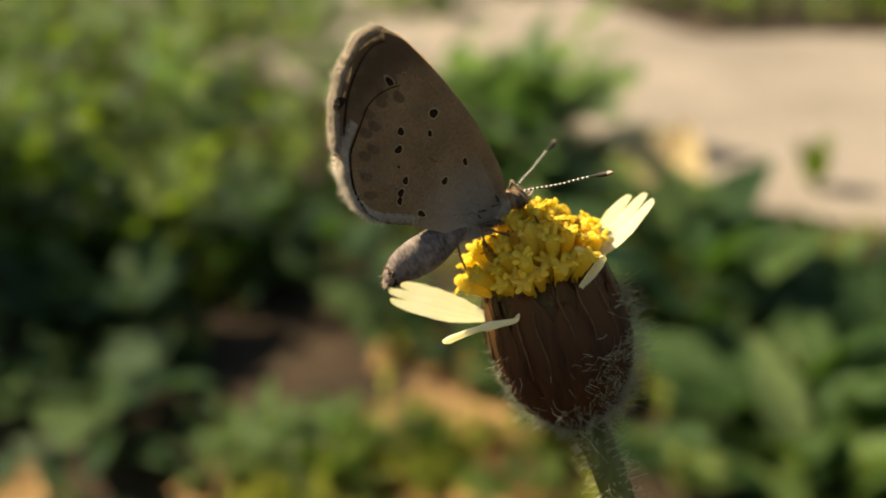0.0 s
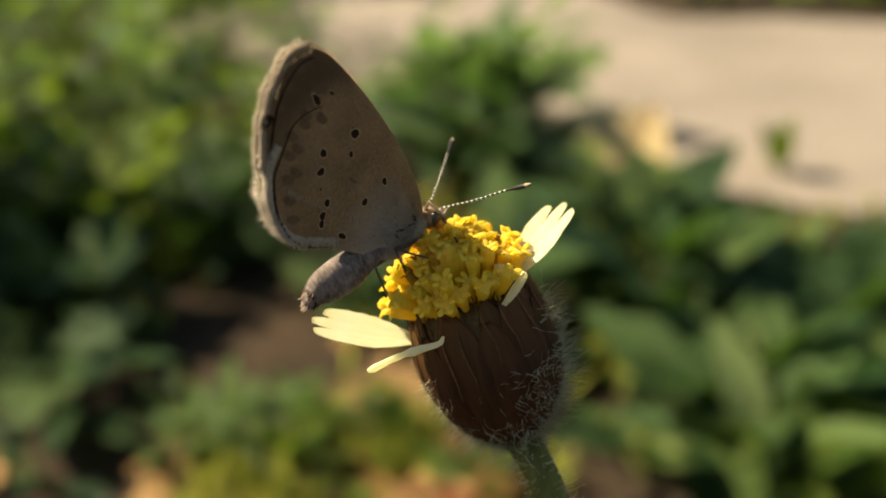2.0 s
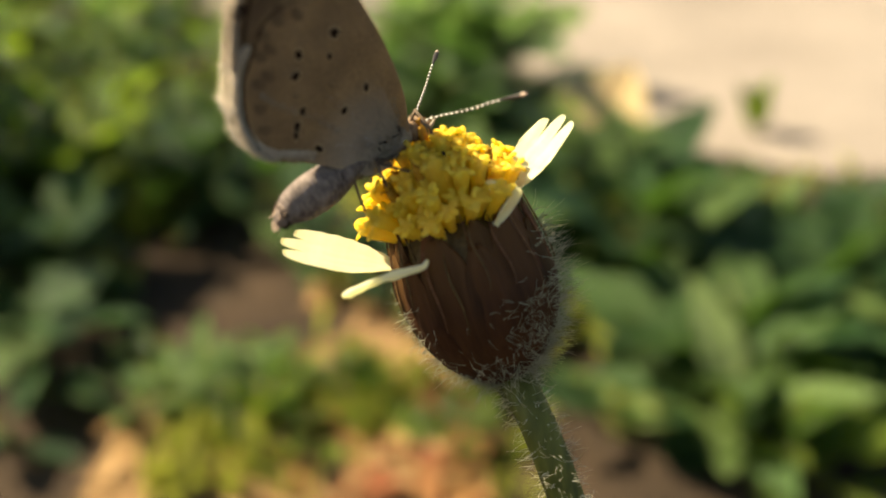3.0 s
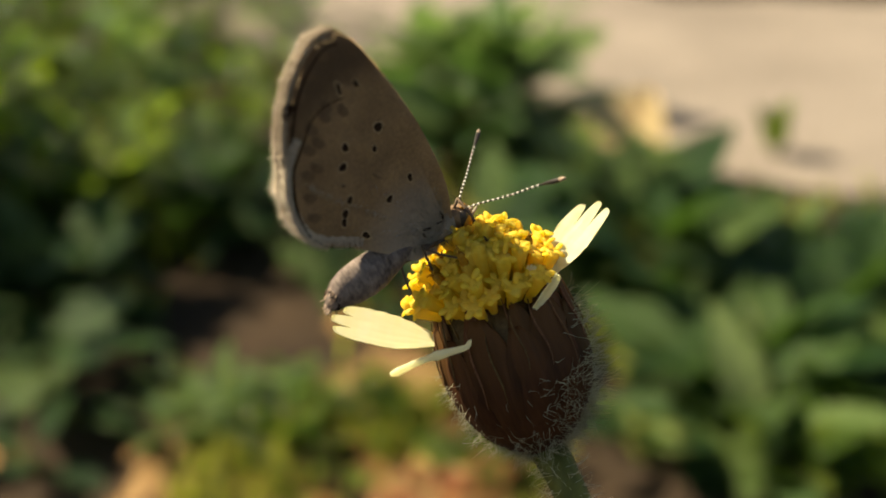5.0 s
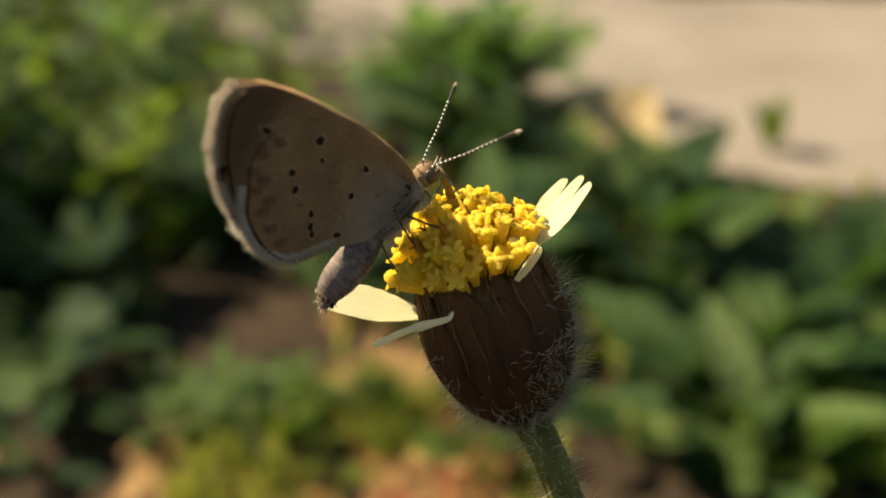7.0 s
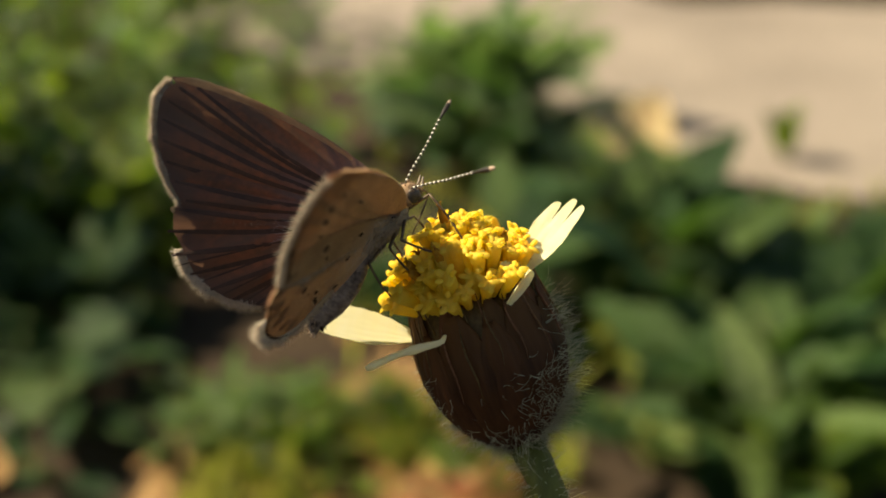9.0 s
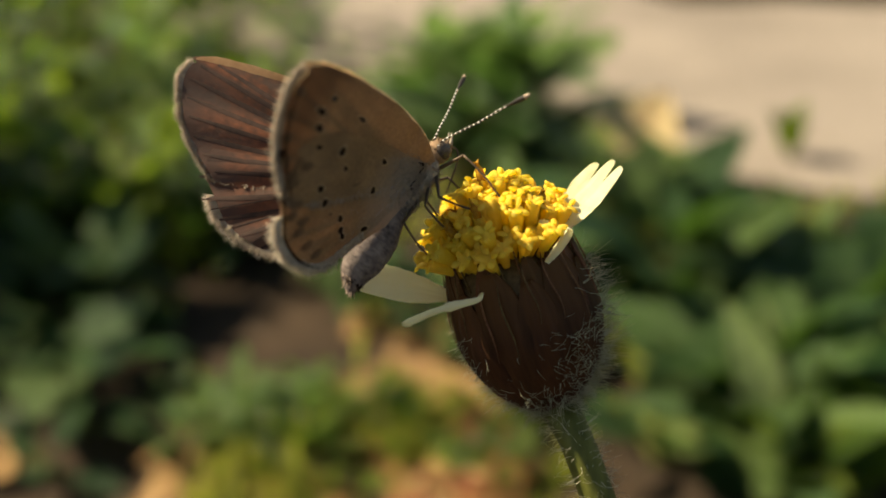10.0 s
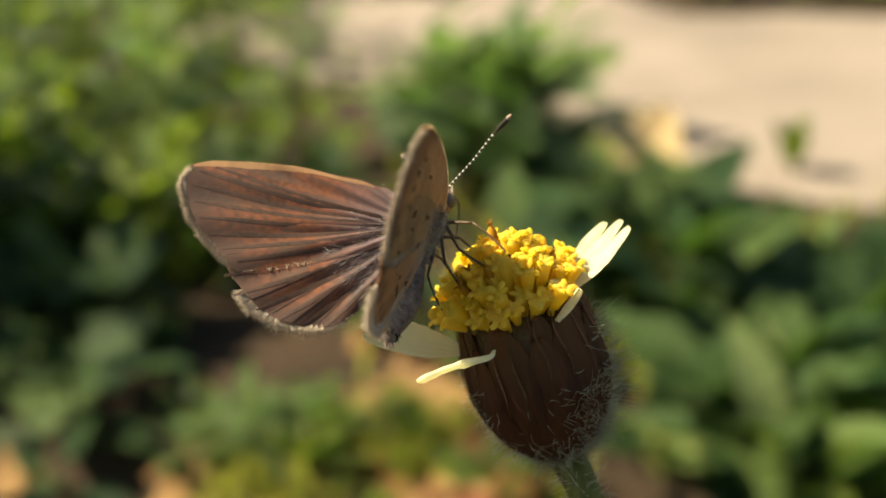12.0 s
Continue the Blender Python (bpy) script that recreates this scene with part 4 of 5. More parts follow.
        part("root_hairs", mesh_of("root_hairs", verts, faces, FUR), wing, "grey fur over the wing's root", kind="stuff")
    return wing


FORE_TIPS = [(-1.1, 11.0), (-1.7, 11.6), (-2.5, 11.55), (-3.3, 11.1), (-4.0, 10.4), (-4.6, 9.6), (-5.0, 8.7), (-5.3, 7.7)]
HIND_TIPS = [(-2.2, 8.9), (-3.5, 9.1), (-4.6, 8.9), (-5.5, 8.2), (-5.95, 7.0), (-6.15, 5.8), (-6.1, 4.6), (-5.8, 3.5), (-5.1, 2.6)]
for side in (-1, 1):
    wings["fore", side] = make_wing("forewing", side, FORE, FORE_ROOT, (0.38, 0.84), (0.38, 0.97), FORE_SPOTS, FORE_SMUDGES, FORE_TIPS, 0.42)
    wings["hind", side] = make_wing("hindwing", side, HIND, HIND_ROOT, (0.25, 0.84), (0.43, 0.86), HIND_SPOTS, HIND_SMUDGES, HIND_TIPS, 0.58)


def lathe(name, profile, mat, rough=0.0, sides=22, label=""):
    """A rounded body along x: rows of x, z of the axis, half width, half height."""
    rows = spline([(x, z, w * 10, h * 10) for x, z, w, h in profile], 40)
    verts, faces = [], []
    for x, z, w, h in rows:
        for j in range(sides):
            a = 2 * math.pi * j / sides
            k = 1 + rough * noise.noise((x * 5, a * 2, 1))
            verts.append((x, max(w, 0.1) / 10 * k * math.cos(a), z + max(h, 0.1) / 10 * k * math.sin(a)))
    for i in range(len(rows) - 1):
        for j in range(sides):
            a, b = i * sides + j, i * sides + (j + 1) % sides
            faces.append((a, a + sides, b + sides, b))
    faces += [tuple(range(sides)), tuple(reversed(range((len(rows) - 1) * sides, len(rows) * sides)))]
    return part(name, mesh_of(name, verts, faces, mat), butterfly, label), rows


def fur_on(rows, count, length, parent, mat, sweep, name, label):
    out = []
    for _ in range(count):
        x, z, w, h = rows[random.randrange(2, len(rows) - 2)]
        a = random.uniform(0, 6.283)
        c, s = math.cos(a), math.sin(a)
        out.append(((x, w / 10 * c * 0.95, z + h / 10 * s * 0.95), (sweep + random.gauss(0, 0.2), c * 0.7 + random.gauss(0, 0.2), s * 0.7 + random.gauss(0, 0.2)), length * random.uniform(0.6, 1.2)))
    verts, faces = hairs(out, thick=0.018)
    part(name, mesh_of(name, verts, faces, mat), parent, label, kind="stuff")


thorax, rows = lathe("thorax", [(-1.2, 0.15, 0.35, 0.5), (-0.6, 0.15, 0.42, 0.7), (0.4, 0.15, 0.48, 0.85), (1.4, 0.15, 0.52, 0.8), (2.0, 0.15, 0.42, 0.5)], FUR, 0.08, label="furry grey thorax")
fur_on(rows, 900, 0.46, thorax, FUR, -0.6, "thorax_fur", "pale fur")
abdomen, rows = lathe("abdomen", [(-0.5, 0.2, 0.4, 0.42), (-1.6, 0.0, 0.58, 0.82), (-2.8, -0.18, 0.74, 1.08), (-4.0, -0.24, 0.72, 1.06), (-4.9, -0.28, 0.56, 0.80), (-5.4, -0.50, 0.36, 0.46), (-5.8, -0.74, 0.08, 0.12)], ABDOMEN, 0.04, label="grey scaled abdomen")
fur_on(rows, 900, 0.13, abdomen, ABDOMEN, -1.2, "abdomen_fuzz", "grey scales")
out = []
for _ in range(130):
    f = random.random()
    out.append(((-5.12 - 0.62 * f + random.gauss(0, 0.04), random.gauss(0, 0.13), 0.20 - 0.98 * f + random.gauss(0, 0.06)), (-0.75, random.gauss(0, 0.2), -0.75 + random.gauss(0, 0.15)), random.uniform(0.18, 0.36)))
verts, faces = hairs(out, thick=0.035)
part("tail_tuft", mesh_of("tail_tuft", verts, faces, RUST), abdomen, "pale tuft along the slanting tip")
out = []
for _ in range(90):
    a = random.uniform(0, 6.283)
    out.append(((-5.22 + random.gauss(0, 0.10), 0.44 * math.cos(a), -0.44 + 0.5 * math.sin(a)), (-1, 0.5 * math.cos(a), -0.3 + 0.4 * math.sin(a)), random.uniform(0.15, 0.30)))
verts, faces = hairs(out, thick=0.045)
part("tail_patch", mesh_of("tail_patch", verts, faces, MARK), abdomen, "dark scales before the tip", kind="stuff")
head, rows = lathe("head", [(1.95, 0.2, 0.35, 0.4), (2.25, 0.2, 0.5, 0.56), (2.65, 0.15, 0.54, 0.6), (3.0, 0.08, 0.40, 0.46), (3.2, 0.05, 0.12, 0.15)], HEAD_FUR, 0.05, label="furry brown head")
fur_on(rows, 200, 0.24, head, HEAD_FUR, 0.5, "head_fur", "brown fur")
for side in (-1, 1):
    verts, faces = [], []
    for i in range(11):
        for j in range(20):
            la, lo = math.pi * (i / 10 - 0.5), 2 * math.pi * j / 20
            verts.append((2.62 + 0.40 * math.cos(la) * math.cos(lo), side * 0.38 + side * 0.24 * math.sin(la), 0.16 + 0.48 * math.cos(la) * math.sin(lo)))
    for i in range(10):
        for j in range(20):
            a, b = i * 20 + j, i * 20 + (j + 1) % 20
            faces.append((a, b, b + 20, a + 20))
    part("eye", mesh_of("eye", verts, faces, EYE_DARK), head, "dark compound eye")
    verts, faces = tube(spline([(3.05, side * 0.16, -0.1), (3.4, side * 0.14, 0.02), (3.7, side * 0.12, 0.28)], 8), [0.09, 0.10, 0.10, 0.09, 0.08, 0.07, 0.05, 0.02], 7)
    part("palp", mesh_of("palp", verts, faces, FUR), head, "pale palp")


def make_antenna(side):
    """Banded shaft and dark club along x, from its root."""
    verts, faces = tube([(0.3 * k, 0, 0.03 * math.sin(k * 0.5)) for k in range(22)], [0.043] * 17 + [0.065, 0.11, 0.135, 0.12, 0.06], 8)
    ant = part("antenna", mesh_of("antenna", verts, faces, ANT_DARK), butterfly, "black antenna with white bands and a clubbed tip")
    for k in range(15):
        x = 0.32 + 0.315 * k
        z = 0.03 * math.sin(x / 0.3 * 0.5)
        verts, faces = tube([(x - 0.055, 0, z), (x - 0.035, 0, z), (x + 0.035, 0, z), (x + 0.055, 0, z)], [0.042, 0.060, 0.060, 0.042], 8)
        part("band", mesh_of("band", verts, faces, ANT_PALE), ant, "white band")
    verts, faces = tube([(6.05, 0, 0), (6.25, 0, 0), (6.38, 0, 0)], [0.12, 0.085, 0.02], 8)
    part("tip", mesh_of("tip", verts, faces, RUST), ant, "pale tip")
    return ant


antennae = {side: make_antenna(side) for side in (-1, 1)}
verts, faces = tube(spline([(3.15, 0, -0.25), (3.3, -0.05, -0.6), (2.95, -0.1, -0.95), (2.1, -0.2, -1.25), (1.2, -0.3, -1.5)], 14), [0.048] * 10 + [0.045, 0.04, 0.03, 0.02], 7)
part("proboscis", mesh_of("proboscis", verts, faces, LEG), butterfly, "thin curved proboscis")
# hip in the body's space, foot in the view plane's space, the side to which the knee points there, share of the upper piece
LEGS = [
    ((0.0, -0.30, -0.45), (-1.82, -2.3, -2.78), (-1.0, -0.6, 0.3), 0.38),
    ((0.75, -0.30, -0.50), (-0.90, -2.55, -1.55), (-0.5, -1.0, -0.2), 0.42),
    ((1.5, -0.28, -0.45), (0.62, -3.2, -0.58), (-0.4, -1.0, -0.5), 0.45),
    ((1.7, 0.20, -0.45), (1.65, -2.65, 0.06), (0.5, -0.6, 1.0), 0.38),
    ((0.8, 0.25, -0.45), (0.2, -0.6, -0.1), (0.3, 0.3, 1.0), 0.42),
    ((0.0, 0.25, -0.40), (-1.1, -0.6, -1.2), (-0.4, 0.5, 1.0), 0.42),
]


def make_leg(upper, lower):
    """Two thin tapered pieces, each along x from its joint; the lower one ends in a jointed foot."""
    verts, faces = tube([(upper * k / 5, 0, 0) for k in range(6)], [0.07, 0.095, 0.10, 0.09, 0.075, 0.07], 8)
    thigh = part("upper_leg", mesh_of("upper_leg", verts, faces, LEG), butterfly, "thin brown upper leg")
    bend = [(lower * k / 10, 0, 0.05 * math.sin(k * 0.5) - (0.10 * (k - 6) / 4 if k > 6 else 0)) for k in range(11)]
    verts, faces = tube(bend, [0.07, 0.062, 0.058, 0.055, 0.053, 0.055, 0.062, 0.048, 0.055, 0.044, 0.03], 8)
    spines = [((bend[k][0], 0, bend[k][2]), (0.7, random.uniform(-1, 1), random.uniform(-1, 1)), 0.16) for k in (2, 3, 4, 5, 6, 6, 7, 8, 9) for _ in (0, 1)]
    hairs(spines, verts, faces, 0.012)
    shin = part("lower_leg", mesh_of("lower_leg", verts, faces, LEG), butterfly, "thin brown lower leg with a jointed foot")
    return thigh, shin


# ---- the weeds behind ----
def leaf_mesh(name, ratio, teeth, mat, bend, seed):
    """A leaf of unit length along x, folded along its midrib, with toothed edges."""
    nu, nv = 14, 6
    verts, faces = [], []
    rnd = random.Random(seed)
    for i in range(nu + 1):
        u = i / nu
        w = ratio * math.sin(math.pi * u ** 0.8) ** 0.75 * (1 - 0.35 * u) + 0.012
        w *= 1 + teeth * (0.5 if i % 2 else -0.5)
        for j in range(nv + 1):
            v = 2 * j / nv - 1
            verts.append((u, v * w, -bend * u * u + 0.22 * abs(v) * w + 0.012 * rnd.uniform(-1, 1)))
    for i in range(nu):
        for j in range(nv):
            k = i * (nv + 1) + j
            faces.append((k, k + nv + 1, k + nv + 2, k + 1))
    tube([(-0.35, 0, -0.03), (0.0, 0, 0), (0.5, 0, -bend * 0.25 - 0.012), (0.95, 0, -bend * 0.9 - 0.012)], [0.018, 0.018, 0.012, 0.004], 5, verts, faces)
    return mesh_of(name, verts, faces, mat, 1.0)


LEAVES = [leaf_mesh("leaf", r, t, LEAF, b, s) for r, t, b, s in ((0.30, 0.10, 0.25, 1), (0.36, 0.14, 0.15, 2), (0.24, 0.05, 0.35, 3))]
GREY_LEAVES = [leaf_mesh("leaf", r, t, LEAF_GREY, b, s) for r, t, b, s in ((0.38, 0.12, 0.2, 4), (0.33, 0.10, 0.3, 5))]
DARK_LEAVES = [leaf_mesh("leaf", r, t, LEAF_DARK, b, s) for r, t, b, s in ((0.40, 0.12, 0.2, 14), (0.30, 0.10, 0.3, 15))]
PALE_LEAVES = [leaf_mesh("leaf", r, t, PALE_LEAF, b, s) for r, t, b, s in ((0.26, 0.06, 0.3, 24), (0.36, 0.12, 0.2, 25))]
DEAD_LEAVES = [leaf_mesh("dead_leaf", r, t, STRAW, b, s) for r, t, b, s in ((0.28, 0.06, -0.3, 6), (0.34, 0.10, 0.3, 7))]
YELLOW_LEAF = leaf_mesh("dead_leaf", 0.42, 0.05, YELLOWED, 0.1, 8)


def make_weed(x, y, tall, leaf, count, shapes, label, rnd, steep=0):
    z = patch_noise(x, y) - 0.004
    weed = thing("weed", label, "weed", Matrix.Translation((x, y, z)), "weeds by the path")
    lean = Vector((rnd.uniform(-0.25, 0.25), rnd.uniform(-0.25, 0.25), 1))
    pts = [lean * tall * k / 7 + Vector((0.004 * math.sin(k), 0.004 * math.cos(k * 1.3), -0.003 if k == 0 else 0)) for k in range(8)]
    verts, faces = tube(pts, [0.0017 * (1 - 0.09 * k) for k in range(8)], 6)
    part("stem", mesh_of("stem", verts, faces, STALK, 1.0), weed)
    for k in range(count):
        f = (k + 0.6) / count
        a = k * 2.4 + rnd.uniform(-0.4, 0.4)
        size = leaf * rnd.uniform(0.65, 1.25) * (1.1 - 0.45 * f)
        up = radians(min(88, rnd.uniform(-5, 35) + 35 * f + steep))
        at = lean * tall * f
        m = Matrix.Translation(at) @ Matrix.Rotation(a, 4, "Z") @ Matrix.Rotation(-up, 4, "Y") @ Matrix.Translation((size * 0.35, 0, 0)) @ Matrix.Rotation(rnd.uniform(-0.5, 0.5), 4, "X") @ Matrix.Diagonal((size, size, size, 1))
        part("leaf", rnd.choice(shapes), weed, m=m)


def in_patch(rnd, x0, x1, y0, y1):
    return rnd.uniform(x0, x1), rnd.uniform(y0, y1)


GREEN, GREY = "low green weed with toothed leaves beside the sandy path; tall unseen ones added for shade", "grey-green broad-leaved weed at the edge of the path"
DARK = "dark green broad-leaved weed in the undergrowth, shade partly in its leaf colour"
PALE = "pale green weed among the others, sunlight partly in its leaf colour"
# x and y ranges, number, height, leaf length, leaves, green, grey, dark or pale
PATCHES = [
    (-0.46, -0.13, 0.50, 0.70, 22, 0.060, 0.034, 9, 0),
    (-0.50, -0.15, 0.70, 1.00, 40, 0.080, 0.036, 8, 0),
    (-0.52, -0.12, 0.52, 0.95, 44, 0.070, 0.019, 12, 0),
    (-0.42, -0.10, 0.50, 0.85, 27, 0.075, 0.030, 9, 3),
    (-0.22, -0.10, 0.43, 0.50, 10, 0.030, 0.017, 10, 0),
    (-0.17, -0.06, 0.46, 0.60, 7, 0.045, 0.030, 8, 0),
    (-0.015, 0.060, 0.53, 0.60, 6, 0.036, 0.044, 8, 1),
    (-0.012, 0.050, 0.57, 0.64, 10, 0.062, 0.044, 9, 3),
    (0.05, 0.13, 0.44, 0.52, 4, 0.025, 0.030, 6, 0),
    (0.02, 0.13, 0.30, 0.43, 8, 0.034, 0.044, 7, 2),
    (0.12, 0.26, 0.30, 0.37, 8, 0.018, 0.044, 6, 2),
    (0.13, 0.27, 0.33, 0.42, 7, 0.020, 0.028, 7, 0),
    (0.15, 0.20, 0.395, 0.43, 3, 0.022, 0.034, 5, 3),
    (0.10, 0.15, 0.34, 0.40, 3, 0.014, 0.036, 5, 1),
    (0.12, 0.24, 0.41, 0.46, 6, 0.014, 0.024, 6, 1),
    (-0.26, -0.03, 0.40, 0.52, 14, 0.036, 0.030, 8, 2),
    (-0.26, -0.11, 0.41, 0.52, 12, 0.040, 0.030, 8, 0),
    (-0.24, -0.12, 0.27, 0.36, 4, 0.024, 0.026, 6, 2),
    (-0.11, 0.03, 0.25, 0.31, 9, 0.012, 0.017, 7, 0),
    (-0.045, 0.04, 0.315, 0.385, 6, 0.016, 0.026, 7, 2),
    (-0.105, -0.052, 0.272, 0.302, 7, 0.010, 0.020, 7, 3),
    (-0.24, -0.11, 0.35, 0.42, 6, 0.024, 0.028, 8, 2),
    (-0.20, -0.13, 0.24, 0.29, 2, 0.010, 0.022, 5, 1),
    (0.10, 0.17, 0.23, 0.29, 4, 0.022, 0.030, 6, 0),
    (0.03, 0.10, 0.24, 0.30, 2, 0.014, 0.032, 5, 2),
    (0.08, 0.20, 0.25, 0.33, 7, 0.022, 0.044, 6, 2),
    (0.10, 0.18, 0.26, 0.33, 3, 0.024, 0.026, 7, 3),
    (0.12, 0.15, 0.29, 0.31, 2, 0.020, 0.034, 4, 3),
    # two rows of taller weeds added out of view, left, to shade the ground
    (-0.44, -0.31, 0.36, 0.56, 12, 0.215, 0.052, 36, 0),
    (-0.40, -0.30, 0.22, 0.33, 4, 0.10, 0.04, 16, 0),
    (-0.10, 0.05, 1.02, 1.20, 9, 0.050, 0.034, 8, 0),
    (0.16, 0.70, 0.98, 1.14, 54, 0.055, 0.032, 8, 0),
    (-0.60, -0.14, 0.99, 1.25, 26, 0.080, 0.040, 8, 0),
]
for x0, x1, y0, y1, count, tall, leaf, leaves, grey in PATCHES:
    rnd = random.Random(round(1000 * (x0 + 2 * y0 + 3 * x1)))
    for _ in range(count):
        x, y = in_patch(rnd, x0, x1, y0, y1)
        if math.hypot(x - 0.105, y - 0.555) < 0.045:
            continue
        make_weed(x, y, tall * rnd.uniform(0.6, 1.3), leaf, leaves, (LEAVES, GREY_LEAVES, DARK_LEAVES, PALE_LEAVES)[grey], (GREEN, GREY, DARK, PALE)[grey], rnd)
rnd = random.Random(5)
make_weed(0.184, 0.550, 0.020, 0.021, 8, LEAVES, "single upright green sprout standing on the sand", rnd, 62)


make_weed(0.102, 0.256, 0.014, 0.042, 8, [PALE_LEAVES[0]], "low rosette weed with narrow pale green leaves", rnd)
make_weed(0.096, 0.312, 0.018, 0.030, 4, [PALE_LEAVES[0]], "single upright weed with narrow pale green leaves", rnd, 25)
make_weed(-0.148, 0.320, 0.008, 0.048, 4, [GREY_LEAVES[0]], "low grey-green weed with broad leaves on dark soil", rnd)


def make_dead_leaf(x, y, size, turn, shape, label):
    z = patch_noise(x, y) - 0.004
    ob = tagged(new("dead_leaf", shape), label, "leaf", "fallen leaves")
    ob.matrix_basis = Matrix.Translation((x, y, z + size * 0.10)) @ Matrix.Rotation(turn, 4, "Z") @ Matrix.Rotation(rnd.uniform(-0.3, 0.1), 4, "Y") @ Matrix.Rotation(rnd.uniform(-0.4, 0.4), 4, "X") @ Matrix.Diagonal((size, size, size, 1))


for _ in range(34):
    x, y = in_patch(rnd, -0.050, 0.02, 0.22, 0.29)
    make_dead_leaf(x, y, rnd.uniform(0.009, 0.024), rnd.uniform(0, 6), rnd.choice(DEAD_LEAVES), "dry curled orange-brown leaf on the soil")
yellowed = tagged(new("dead_leaf", YELLOW_LEAF), "broad yellowed leaf propped up at the path's edge", "leaf", "fallen leaves")
yellowed.matrix_basis = Matrix.Translation((0.088, 0.53, 0.002)) @ Matrix.Rotation(0.9, 4, "Z") @ Matrix.Rotation(radians(-38), 4, "Y") @ Matrix.Rotation(radians(25), 4, "X") @ Matrix.Diagonal((0.058, 0.058, 0.058, 1))
verts, faces = tube([(0.0, 0, 0.012), (0.5, 0, -0.013), (0.97, 0, -0.085)], [0.016, 0.012, 0.004], 6)
part("midrib", mesh_of("midrib", verts, faces, STRAW, 1.0), yellowed, "brown midrib")
for _ in range(20):
    x, y = in_patch(rnd, -0.022, 0.016, 0.222, 0.256)
    make_dead_leaf(x, y, rnd.uniform(0.014, 0.024), rnd.uniform(0, 6), rnd.choice(DEAD_LEAVES), "dry curled orange-brown leaf on the soil")
make_dead_leaf(0.128, 0.525, 0.045, 2.0, DEAD_LEAVES[1], "dry curled orange-brown leaf on the soil")


def make_cover():
    """Short grass and seedlings between the weeds."""
    verts, faces = [], []
    spots = [(-0.085, 0.04, 0.23, 0.305, 1000), (-0.5, -0.1, 0.36, 0.95, 2600), (0.0, 0.3, 0.28, 0.50, 1500), (-0.04, 0.1, 0.33, 0.62, 720)]
    for x0, x1, y0, y1, count in spots:
        for _ in range(count):
            x, y = in_patch(rnd, x0, x1, y0, y1)
            if y > path_edge(x) - 0.01:
                continue
            if noise.noise((x * 34, y * 34, 1)) < rnd.uniform(-0.15, 0.25) or -0.03 < x < 0.02 and y < 0.262:
                continue
            z = patch_noise(x, y) - 0.006
            a, h, w = rnd.uniform(0, 6.283), rnd.uniform(0.008, 0.024), rnd.uniform(0.0008, 0.0022)
            dx, dy, bx, by = math.cos(a) * w, math.sin(a) * w, rnd.gauss(0, 0.007), rnd.gauss(0, 0.007)
            s = len(verts)
            verts += [(x - dx, y - dy, z), (x + dx, y + dy, z), (x + dx + bx * 0.4, y + dy + by * 0.4, z + h * 0.6), (x - dx + bx * 0.4, y - dy + by * 0.4, z + h * 0.6), (x + bx, y + by, z + h)]
            faces += [(s, s + 1, s + 2, s + 3), (s + 3, s + 2, s + 4)]
    tagged(new("grass", mesh_of("grass", verts, faces, GRASS, 1.0)), "short sparse grass between the weeds", "grass", kind="stuff")


make_cover()


def make_verge():
    """Sparse taller grass over the ground around, off the path."""
    verts, faces, turf = [], [], random.Random(21)
    while len(faces) < 15000:
        x, y = turf.uniform(-2.6, 2.6), turf.uniform(-2.0, 3.2)
        seen = y > 0.1 and abs(x) < 0.16 + 0.55 * y
        if seen and y < 1.45 or math.hypot(x, y) < 0.25 or path_edge(x) - 0.03 < y < far_edge(x) + 0.03 or noise.noise((x * 5, y * 5, 8)) < turf.uniform(-0.3, 0.3):
            continue
        z, a, h, w = patch_noise(x, y) * max(0.0, 1 - max(abs(x), abs(y)) / 2.0) - 0.006, turf.uniform(0, 6.283), turf.uniform(0.02, 0.07), turf.uniform(0.0012, 0.003)
        dx, dy, bx, by = math.cos(a) * w, math.sin(a) * w, turf.gauss(0, 0.018), turf.gauss(0, 0.018)
        s = len(verts)
        verts += [(x - dx, y - dy, z), (x + dx, y + dy, z), (x + dx + bx * 0.4, y + dy + by * 0.4, z + h * 0.6), (x - dx + bx * 0.4, y - dy + by * 0.4, z + h * 0.6), (x + bx, y + by, z + h)]
        faces += [(s, s + 1, s + 2, s + 3), (s + 3, s + 2, s + 4)]
    tagged(new("grass", mesh_of("grass", verts, faces, GRASS, 1.0)), "patchy green grass on the soil beside the path", "grass", kind="stuff")


make_verge()


def make_litter():
    """Broken straw and leaf bits on the soil."""
    verts, faces = [], []
    for _ in range(3600):
        x, y = in_patch(rnd, -0.18, 0.02, 0.20, 0.37)
        if noise.noise((x * 22, y * 22, 6)) < rnd.uniform(-0.35, 0.1) + (0.6 if x < -0.10 or x < -0.045 and y > 0.274 else 0):
            continue
        z, a, n, w = patch_noise(x, y) - 0.003 + rnd.uniform(0, 0.003), rnd.uniform(0, 6.283), rnd.uniform(0.003, 0.014), rnd.uniform(0.0006, 0.004)
        dx, dy, tilt = math.cos(a) * n, math.sin(a) * n, rnd.gauss(0, 0.0015)
        ex, ey, s = -math.sin(a) * w, math.cos(a) * w, len(verts)
        verts += [(x - dx, y - dy, z), (x + ex, y + ey, z + abs(tilt)), (x + dx, y + dy, z + tilt), (x - ex, y - ey, z)]
        faces.append((s, s + 3, s + 2, s + 1))
    tagged(new("litter", mesh_of("litter", verts, faces, LITTER, 1.0, False)), "dry straw and broken brown leaves on the soil", "litter", kind="stuff")


make_litter()


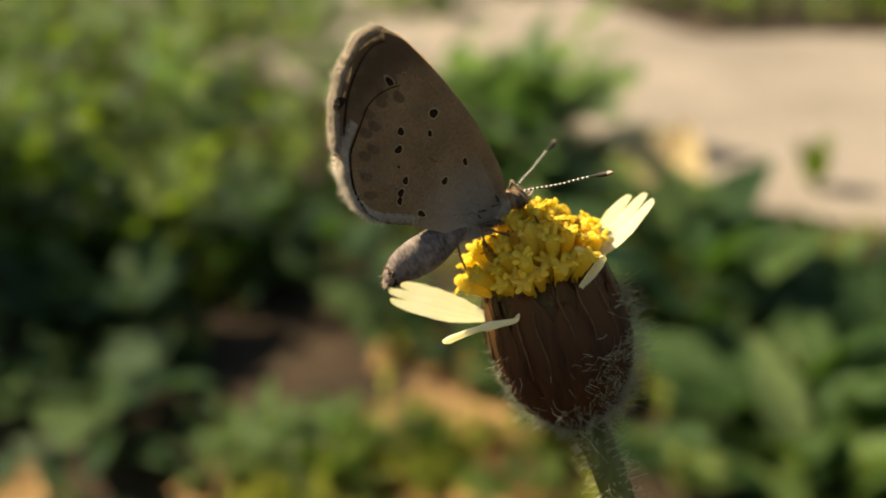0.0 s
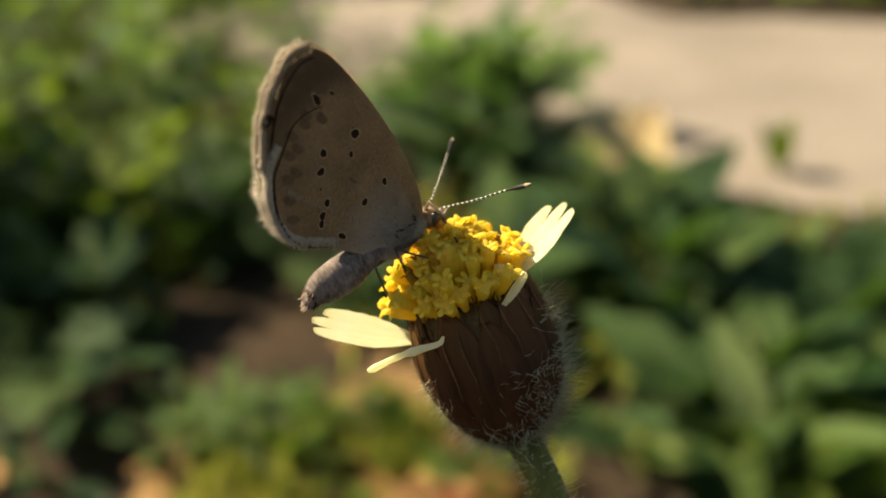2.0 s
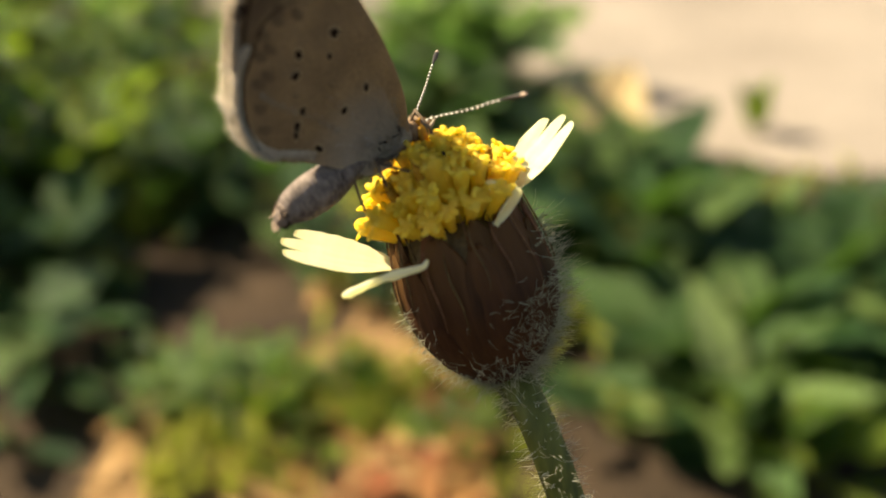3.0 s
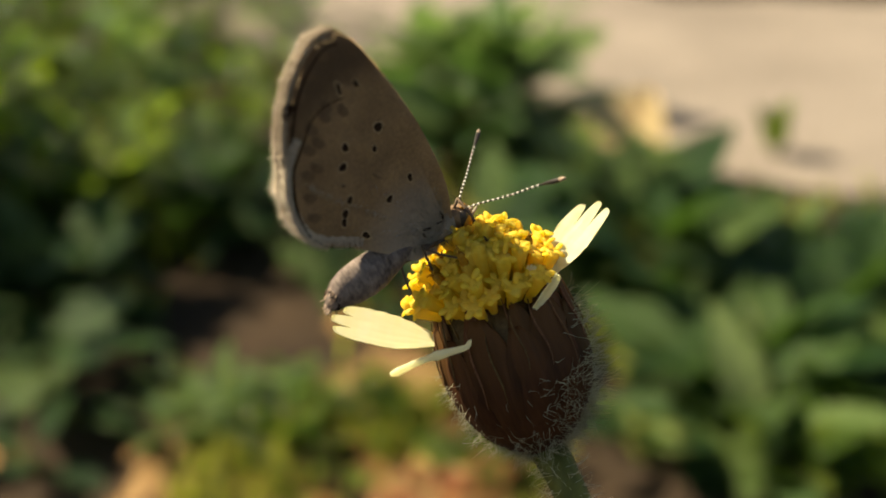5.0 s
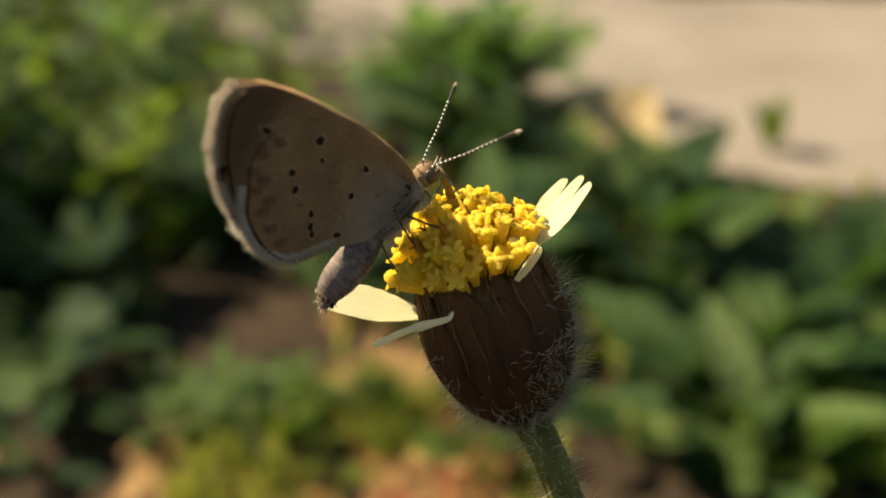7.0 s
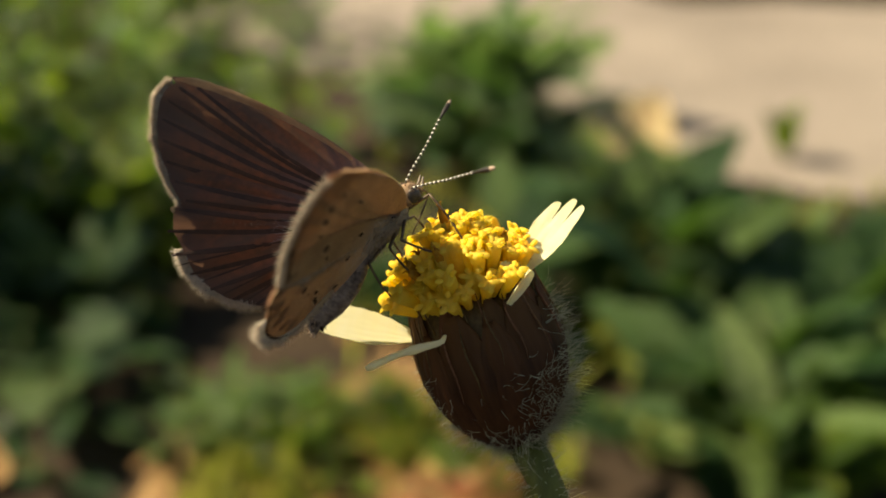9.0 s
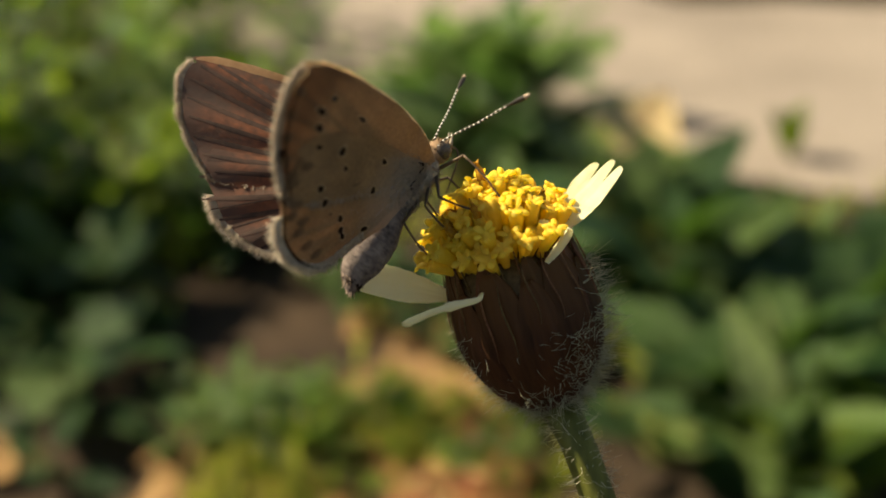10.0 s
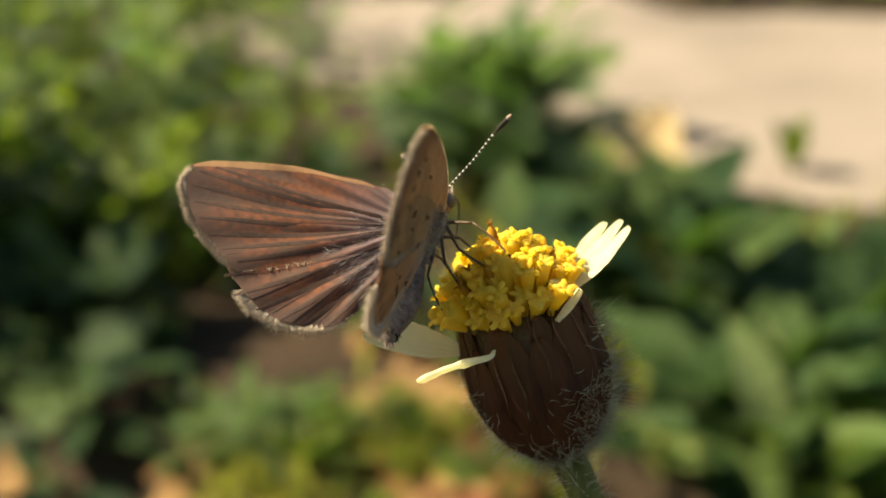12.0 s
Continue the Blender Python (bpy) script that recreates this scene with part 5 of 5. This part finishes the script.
# ---- movement ----
def between(rows, t, column):
    return float(np.interp(t, [r[0] for r in rows], [r[column] for r in rows]))


def nod_at(t):
    return Matrix.Translation(PIVOT * MM) @ Matrix.Rotation(radians(between(NOD, t, 1)), 4, "Y")


def motions():
    place = Matrix.Translation(-FLOWER_BASE) @ VIEW
    walk(flower_head, [(r[0], place @ nod_at(r[0])) for r in NOD])
    times = sorted({r[0] for r in NOD} | {r[0] for r in SEAT})
    rows = []
    for t in times:
        x, y, z, a, p, r = (between(SEAT, t, c) for c in range(1, 7))
        m = nod_at(t) @ Matrix.Translation((Vector((x, y, z)) - PIVOT) * MM) @ Matrix.Rotation(radians(-a), 4, "Y") @ Matrix.Rotation(radians(p), 4, "Z") @ Matrix.Rotation(radians(r), 4, "X")
        rows.append((t, VIEW @ m))
    walk(butterfly, rows)
    for hip, foot, pole, share in LEGS:
        hip, joints = Vector(hip), []
        for t, m in rows:
            seat = m @ Matrix.Diagonal((*butterfly.scale, 1))
            joints.append((t, (seat.inverted() @ VIEW @ nod_at(t) @ ((Vector(foot) - PIVOT) * MM)) / MM, (seat.inverted().to_3x3() @ (VIEW.to_3x3() @ Vector(pole))).normalized()))
        span = 1.06 * max((f - hip).length for _, f, _ in joints)
        upper, lower = span * share, span * (1 - share)
        thigh, shin = make_leg(upper, lower)
        first, second = [], []
        for t, f, pole in joints:
            way, d = (f - hip).normalized(), (f - hip).length
            d = max(d, abs(upper - lower) * 1.05)
            along = (upper ** 2 - lower ** 2 + d * d) / (2 * d)
            side = (pole - way * pole.dot(way)).normalized()
            knee = hip + way * along + side * math.sqrt(max(0.0, upper ** 2 - along ** 2))
            for keys, a, b in ((first, hip, knee), (second, knee, f)):
                x = (b - a).normalized()
                z = (side - x * side.dot(x)).normalized()
                q = Matrix((x, z.cross(x), z)).transposed().to_4x4()
                q.translation = a * MM
                keys.append((t, q))
        walk(thigh, first)
        walk(shin, second)
    for side in (-1, 1):
        for name, column, out in (("fore", 3, 0.0), ("hind", 4, -0.4)):
            rows = []
            for r in WINGS:
                opening = radians(r[1 if side < 0 else 2] + out)
                rows.append((r[0], Matrix.Translation((0, side * (0.36 if name == "fore" else 0.46) * MM, 0)) @ Matrix.Rotation(-side * opening, 4, "X") @ Matrix.Rotation(radians(r[column]), 4, "Y")))
            walk(wings[name, side], rows)
    for side, table in ((-1, NEAR_ANTENNA), (1, FAR_ANTENNA)):
        walk(antennae[side], [(t, Matrix.Translation((2.8 * MM, side * 0.28 * MM, 0.55 * MM)) @ Matrix.Rotation(radians(a), 4, "Z") @ Matrix.Rotation(radians(-b), 4, "Y")) for t, a, b in table])


motions()
